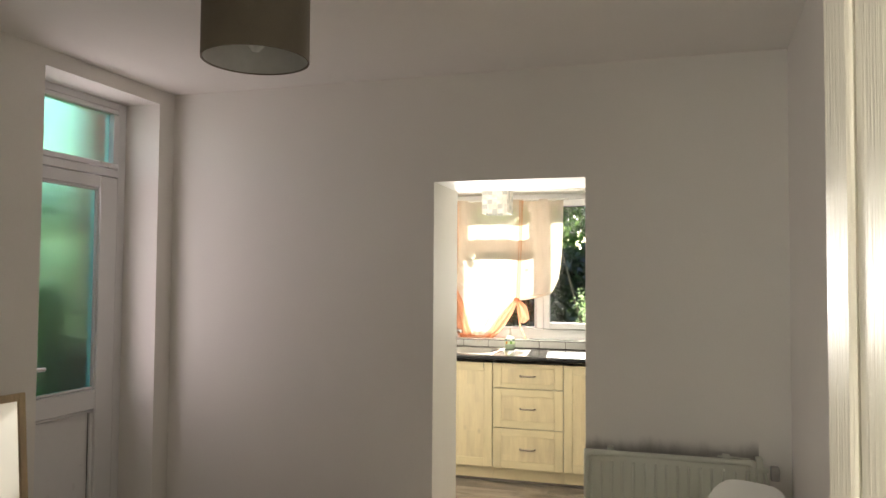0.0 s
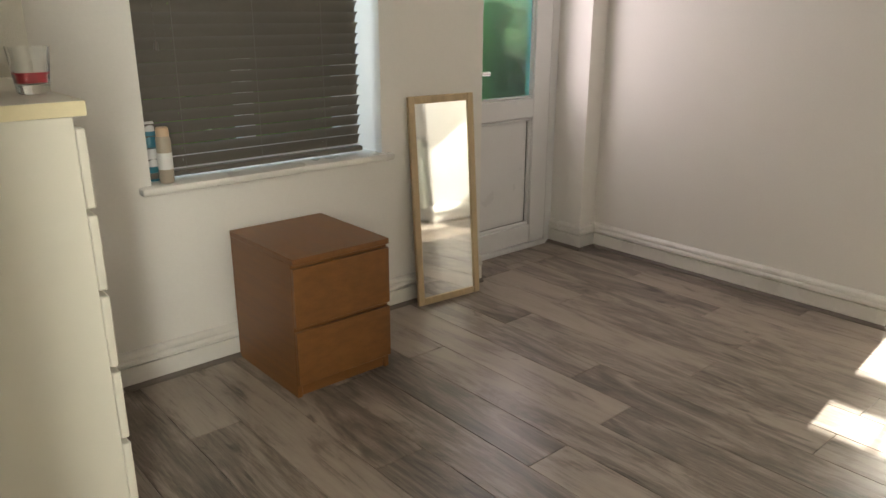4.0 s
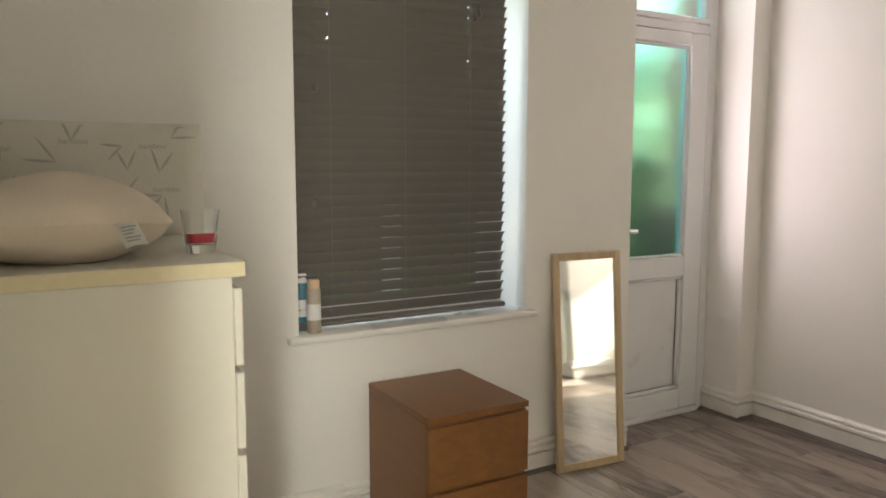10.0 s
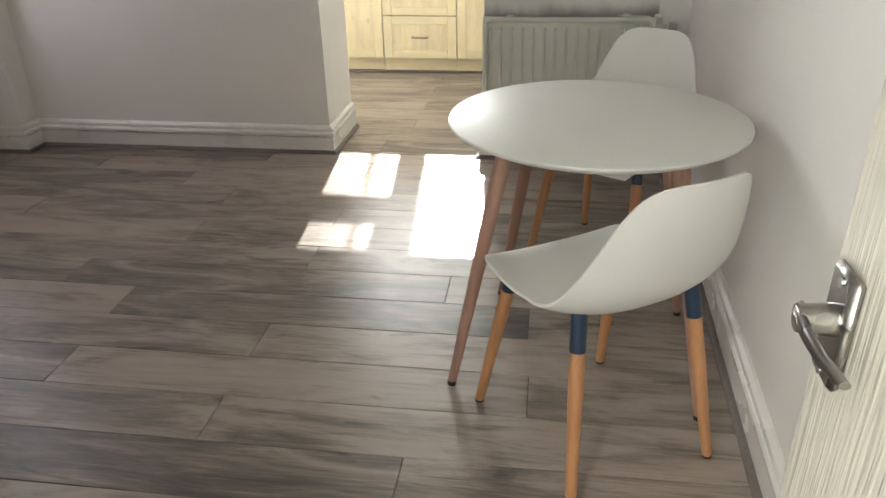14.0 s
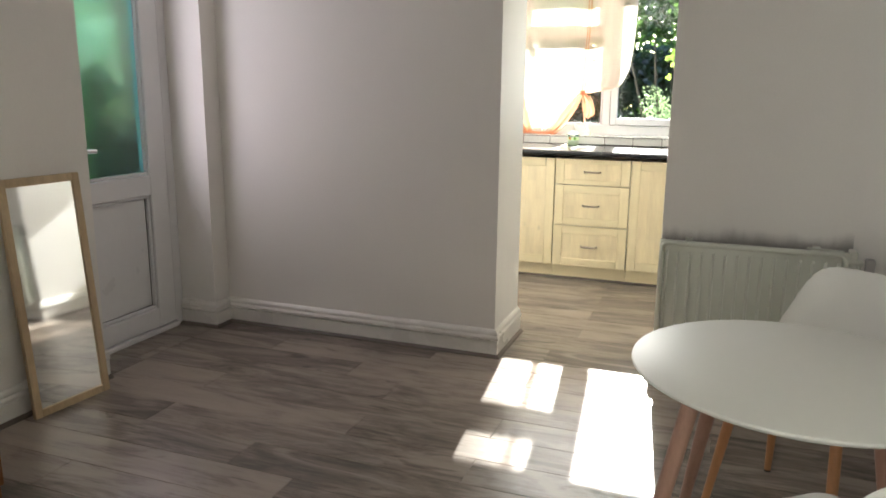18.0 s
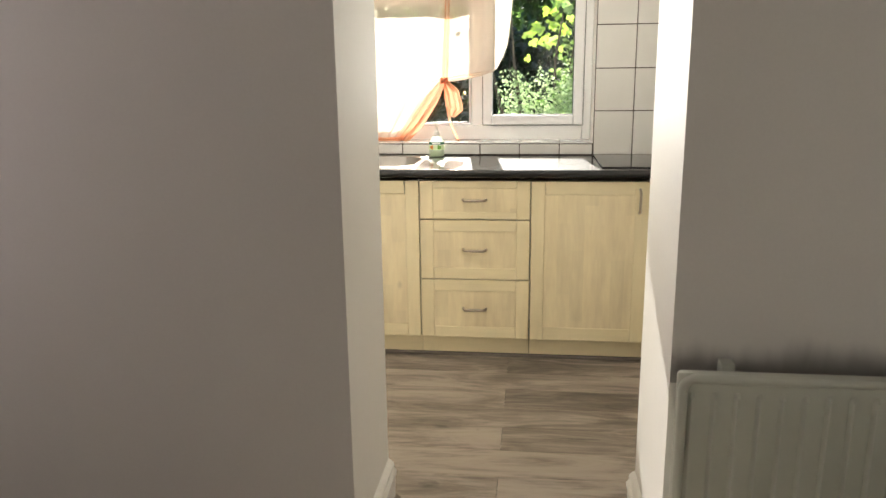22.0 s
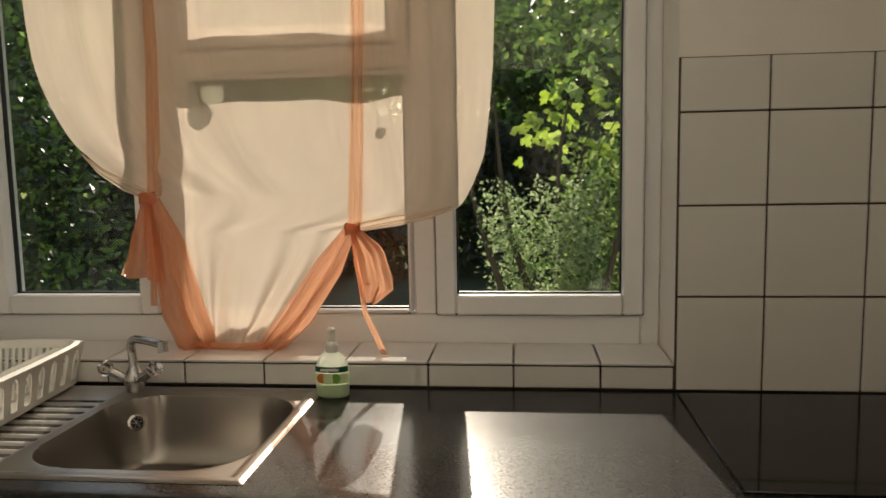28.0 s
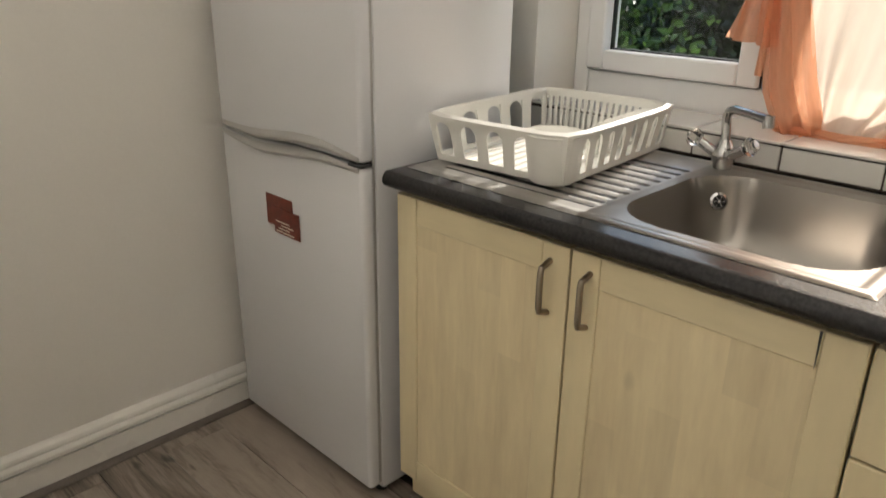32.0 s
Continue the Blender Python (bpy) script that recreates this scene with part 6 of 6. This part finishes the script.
LEAF_LIGHT = leaf_mat("sunlit_bright_leaves", (0.20, 0.33, 0.075), (0.42, 0.53, 0.18))


def leaves(seed, count, centre, size, leaf, lobe=14, gap=0.25):
    """A loose mass of folded leaves round some uneven lobes."""
    rg = np.random.default_rng(seed)
    lobes = rg.uniform(-0.75, 0.75, (lobe, 3))
    rad = rg.uniform(0.28, 0.55, lobe)
    k = rg.integers(0, lobe, count)
    d = rg.normal(size=(count, 3))
    d /= np.linalg.norm(d, axis=1)[:, None]
    p = lobes[k] + d * (rad[k] * rg.uniform(gap, 1.0, count) ** 0.5)[:, None]
    p = p * np.array(size) / 2 + np.array(centre)
    u = rg.normal(size=(count, 3))
    u[:, 2] -= 0.4
    u /= np.linalg.norm(u, axis=1)[:, None]
    w = np.cross(u, rg.normal(size=(count, 3)))
    w /= np.linalg.norm(w, axis=1)[:, None]
    n = np.cross(u, w)
    L = leaf * rg.uniform(0.6, 1.3, count)[:, None]
    pts = np.stack([p, p + u * L * 0.45 + w * L * 0.33 + n * L * 0.1, p + u * L, p + u * L * 0.45 - w * L * 0.33 + n * L * 0.1], 1).reshape(-1, 3)
    i = np.arange(count)[:, None] * 4
    return pts.tolist(), np.concatenate([i + [0, 1, 2], i + [0, 2, 3]]).tolist()


def foliage(parent, name, m, args, label=""):
    pts, faces = leaves(*args)
    me = bpy.data.meshes.new(name)
    me.from_pydata(pts, [], faces)
    me.materials.append(m)
    o = new(name, me)
    o.parent = parent
    return tagged(o, label, kind="stuff") if label else tagged(o, kind="stuff")


def bush(name, label, x, y, parts, stems):
    t = thing(name, label, "bush" if "bush" in name else "tree", x, y, -0.21)
    rnd = random.Random(int(abs(x * 97 + y * 31)))
    for i in range(stems):
        bm = bm_new()
        q, pts = Vector((rnd.uniform(-0.15, 0.15), rnd.uniform(-0.15, 0.15), 0)), []
        d = Vector((rnd.uniform(-0.25, 0.25), rnd.uniform(-0.2, 0.2), 1))
        for k in range(6):
            pts.append(q.copy())
            q = q + d * 0.42
            d = d + Vector((rnd.uniform(-0.2, 0.2), rnd.uniform(-0.2, 0.2), 0))
        tube(bm, pts, [0.035 - 0.0055 * k for k in range(6)], 7)
        part("stem", bm, BARK, t)
    for k, (m, args) in enumerate(parts):
        foliage(t, "foliage", m, args)
    return t


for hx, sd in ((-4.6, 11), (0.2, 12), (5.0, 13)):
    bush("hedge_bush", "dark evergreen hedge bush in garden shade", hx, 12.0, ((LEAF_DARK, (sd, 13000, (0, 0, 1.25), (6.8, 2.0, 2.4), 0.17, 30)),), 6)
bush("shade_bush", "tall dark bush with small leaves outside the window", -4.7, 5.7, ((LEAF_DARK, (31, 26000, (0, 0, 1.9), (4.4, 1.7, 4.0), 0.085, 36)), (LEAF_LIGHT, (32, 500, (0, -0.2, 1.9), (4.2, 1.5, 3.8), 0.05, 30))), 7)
bush("climbing_plant", "green climbing plant in front of the red wall", -2.34, -0.14, ((LEAF_PALE, (38, 3000, (0, 0.02, 1.1), (0.32, 0.32, 1.8), 0.07, 24)),), 2)
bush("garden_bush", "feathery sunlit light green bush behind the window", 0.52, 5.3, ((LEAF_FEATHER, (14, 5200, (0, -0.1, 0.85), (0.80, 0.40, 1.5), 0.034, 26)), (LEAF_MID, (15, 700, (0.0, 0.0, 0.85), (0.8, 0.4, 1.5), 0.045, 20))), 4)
bush("garden_bush", "leafy sunlit green bush under the young maple", 1.05, 5.6, ((LEAF_LIGHT, (36, 2600, (0, 0, 1.0), (1.0, 0.40, 1.9), 0.06, 26)), (LEAF_MID, (37, 1300, (0.0, -0.1, 1.0), (1.0, 0.4, 1.9), 0.055, 20))), 4)


def maple_spray(name, label, x, y, sprays):
    """A young maple: thin arching limbs with broad lobed leaves that hang from them."""
    t = thing(name, label, "tree", x, y, -0.21)
    rnd = random.Random(77)
    bm = bm_new()
    tube(bm, ((0, 0, 0), (0.03, 0.02, 1.2), (-0.03, 0.0, 2.3), (0.02, 0.0, 3.3)), (0.035, 0.028, 0.018, 0.006), 8)
    part("trunk", bm, BARK, t)
    lobes = ((0.0, 0.16), (0.30, 0.08), (0.52, 0.34), (0.46, 0.50), (0.20, 0.52), (0.30, 0.76), (0.13, 0.74), (0.0, 1.0))
    ring_ = [(a, b) for a, b in lobes] + [(-a, b) for a, b in reversed(lobes[1:-1])]
    for k, (a, b, n) in enumerate(sprays):
        a, b = Vector(a), Vector(b)
        mid = a.lerp(b, 0.5) + Vector((0, 0, 0.22))
        limb = bm_new()
        pts = [a * (1 - q) ** 2 + mid * 2 * q * (1 - q) + b * q * q for q in (i / 8 for i in range(9))]
        tube(limb, pts, [0.010 - 0.001 * i for i in range(9)], 6)
        part("limb", limb, BARK, t)
        verts, faces = [], []
        for i in range(n):
            q = rnd.uniform(0.12, 1.0)
            p = a * (1 - q) ** 2 + mid * 2 * q * (1 - q) + b * q * q + Vector((rnd.gauss(0, 0.09), rnd.gauss(0, 0.12), rnd.gauss(-0.05, 0.08)))
            size = rnd.uniform(0.07, 0.15)
            rot = Matrix.Rotation(rnd.uniform(-0.8, 0.8), 3, "Z") @ Matrix.Rotation(rnd.uniform(-0.9, 0.5), 3, "X") @ Matrix.Rotation(math.pi + rnd.gauss(0, 0.7), 3, "Y")
            c = len(verts)
            verts.append(p + rot @ Vector((0, 0.02, 0.40)) * size)
            for u, v in ring_:
                verts.append(p + rot @ Vector((u, -0.10 * abs(u) - 0.06 * v * v, v)) * size)
            m = len(ring_)
            faces += [(c, c + 1 + e, c + 1 + (e + 1) % m) for e in range(m)]
        me = bpy.data.meshes.new("foliage")
        me.from_pydata([tuple(v) for v in verts], [], faces)
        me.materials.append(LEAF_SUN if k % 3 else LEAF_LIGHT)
        o = new("foliage", me)
        o.parent = t
        tagged(o, kind="stuff")
    foliage(t, "foliage", LEAF_MID, (17, 1500, (-0.25, 0.6, 2.95), (1.9, 0.7, 1.3), 0.075, 24))
    return t


maple_spray("garden_tree", "young maple with broad bright leaves in sun", 1.45, 5.6, (
    ((0.0, 0.0, 2.9), (-0.75, -0.3, 2.15), 34), ((0.0, 0.0, 2.6), (-1.05, -0.2, 1.85), 40), ((0.0, 0.0, 2.4), (-0.6, -0.35, 1.75), 30),
    ((0.0, 0.0, 3.1), (-0.35, -0.3, 2.55), 30), ((0.0, 0.0, 2.2), (-0.25, -0.4, 1.65), 26), ((0.0, 0.0, 3.2), (-1.0, 0.1, 2.75), 30), ((0.0, 0.0, 2.5), (0.5, -0.2, 2.1), 26)))
bush("side_bush", "dense green bush growing beside the back door", -3.2, -0.9, ((LEAF_PALE, (18, 13000, (0, 0, 1.4), (1.2, 3.4, 2.8), 0.12, 30)),), 5)
bush("side_bush", "dense green bush growing along the side path", -3.4, -3.3, ((LEAF_PALE, (28, 8000, (0, 0, 0.95), (1.2, 3.4, 1.9), 0.12, 24)),), 5)
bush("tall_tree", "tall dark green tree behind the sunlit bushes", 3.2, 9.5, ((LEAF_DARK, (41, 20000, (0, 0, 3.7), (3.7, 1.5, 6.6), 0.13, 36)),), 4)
for hx, sd in ((-6.0, 51), (1.0, 52), (8.0, 53)):
    bush("garden_trees", "row of leafy green trees behind the hedge", hx, 15.5, ((LEAF_MID, (sd, 12000, (0, 0, 2.7), (7.6, 1.6, 4.9), 0.22, 36)),), 5)
bush("far_trees", "row of tall dark trees far behind the garden", -20, 45, ((LEAF_DARK, (19, 16000, (0, 0, 8.3), (36, 5.0, 15.5), 0.9, 40)),), 6)
bush("far_trees", "row of tall dark trees far behind the garden", 14, 46, ((LEAF_DARK, (20, 16000, (0, 0, 8.3), (36, 5.0, 15.5), 0.9, 40)),), 6)

# ---- tiles ----


def tile_field(parent, name, spans, make):
    cache = {}
    for key, loc in spans:
        if key not in cache:
            cache[key] = mesh_of(name, make(*key), TILE)
        o = new(name, cache[key])
        o.parent, o.location = parent, loc


tw = structure("tiled_splashback", bx(0.735, XKR - 0.002, YK - 0.006, YK - 0.0005, 0.925, 1.712, 0), GROUT, "white square wall tiles with dark grout", "tiles")
xs = [0.737, 0.937, 1.160, 1.384, 1.608, 1.858]
zs = [0.927, 1.155, 1.371, 1.587, 1.712]
G = 0.0022
spans = []
for xa, xb in zip(xs, xs[1:]):
    for za, zb in zip(zs, zs[1:]):
        spans.append(((round(xb - xa - 2 * G, 4), round(zb - za - 2 * G, 4)), (xa + G, YK - 0.0125, za + G)))
tile_field(tw, "tile", spans, lambda w, h: box(bm_new(), 0, w, 0, 0.007, 0, h, 0.0018, 1))
ts = structure("tiled_window_sill", bx(KWIN[0] + 0.001, KWIN[1] - 0.001, YK - 0.006, 2.498, 0.978, 0.985, 0), GROUT, "white tiled window sill with dark grout", "tiles")
edges = [-1.205 + 0.0] + [-1.126 + 0.2108 * i for i in range(9)] + [0.733]
edges = [e for e in edges if e <= 0.733]
sp = [((round(b - a - 2 * G, 4),), (a + G, YK - 0.014, 0.986)) for a, b in zip(edges, edges[1:]) if b - a > 0.02]
tile_field(ts, "sill_tile", sp, lambda w: box(bm_new(), 0, w, 0, 0.200, 0, 0.007, 0.002, 1))
tf = structure("tiled_upstand", bx(XK + 0.7, KWIN[1], YK - 0.006, YK - 0.0005, 0.925, 0.985, 0), GROUT, "row of cut white tiles above the worktop", "tiles")
sp = [((round(b - a - 2 * G, 4),), (a + G, YK - 0.0125, 0.930)) for a, b in zip([-1.115] + edges[1:], edges[1:]) if b - a > 0.02]
tile_field(tf, "upstand_tile", sp, lambda w: box(bm_new(), 0, w, 0, 0.007, 0, 0.052, 0.0018, 1))

# ---- floor planks ----
fl = structure("floor", bx(XLO + 0.02, 1.88, -6.2, 2.3, -0.012, -0.006, 0), SUBFLOOR, "grey-brown wood-look laminate plank floor", "floor")
PW, PL = 0.182, 1.36
cache = {}
rnd = random.Random(9)


def plank(xa, xb, ya, yb):
    key = (round(xb - xa, 3), round(yb - ya, 3))
    if key not in cache:
        cache[key] = mesh_of("plank", box(bm_new(), 0.0007, key[0] - 0.0007, 0.0007, key[1] - 0.0007, -0.008, 0, 0.0013, 1), PLANK)
    o = new("plank", cache[key])
    o.parent, o.location = fl, (xa, ya, 0)


def lay(x0, x1, y0, y1, base=-1.605, ends=(-0.33, 0.22, -0.32, 0.22, 0.75)):
    k = math.floor((y0 - base) / PW)
    while base + k * PW < y1 - 1e-6:
        ya, yb = max(y0, base + k * PW), min(y1, base + (k + 1) * PW)
        off = ends[(-k) % len(ends)]
        x = off - PL * math.ceil((off - x0) / PL)
        while x < x1 - 1e-6:
            xa, xb = max(x, x0), min(x + PL, x1)
            if xb - xa > 0.004 and yb - ya > 0.004:
                plank(xa, xb, ya, yb)
            x += PL
        k += 1


lay(XL, 1.68, -3.55, 0.0)
lay(OPEN[0], OPEN[1], 0.0, DW)
lay(XK, XKR, DW, 1.76, 1.525, (0.32, -0.37))
lay(-0.3, 1.9, -6.2, -3.55)
lay(-1.86, XL, DOOR[0], DOOR[1])
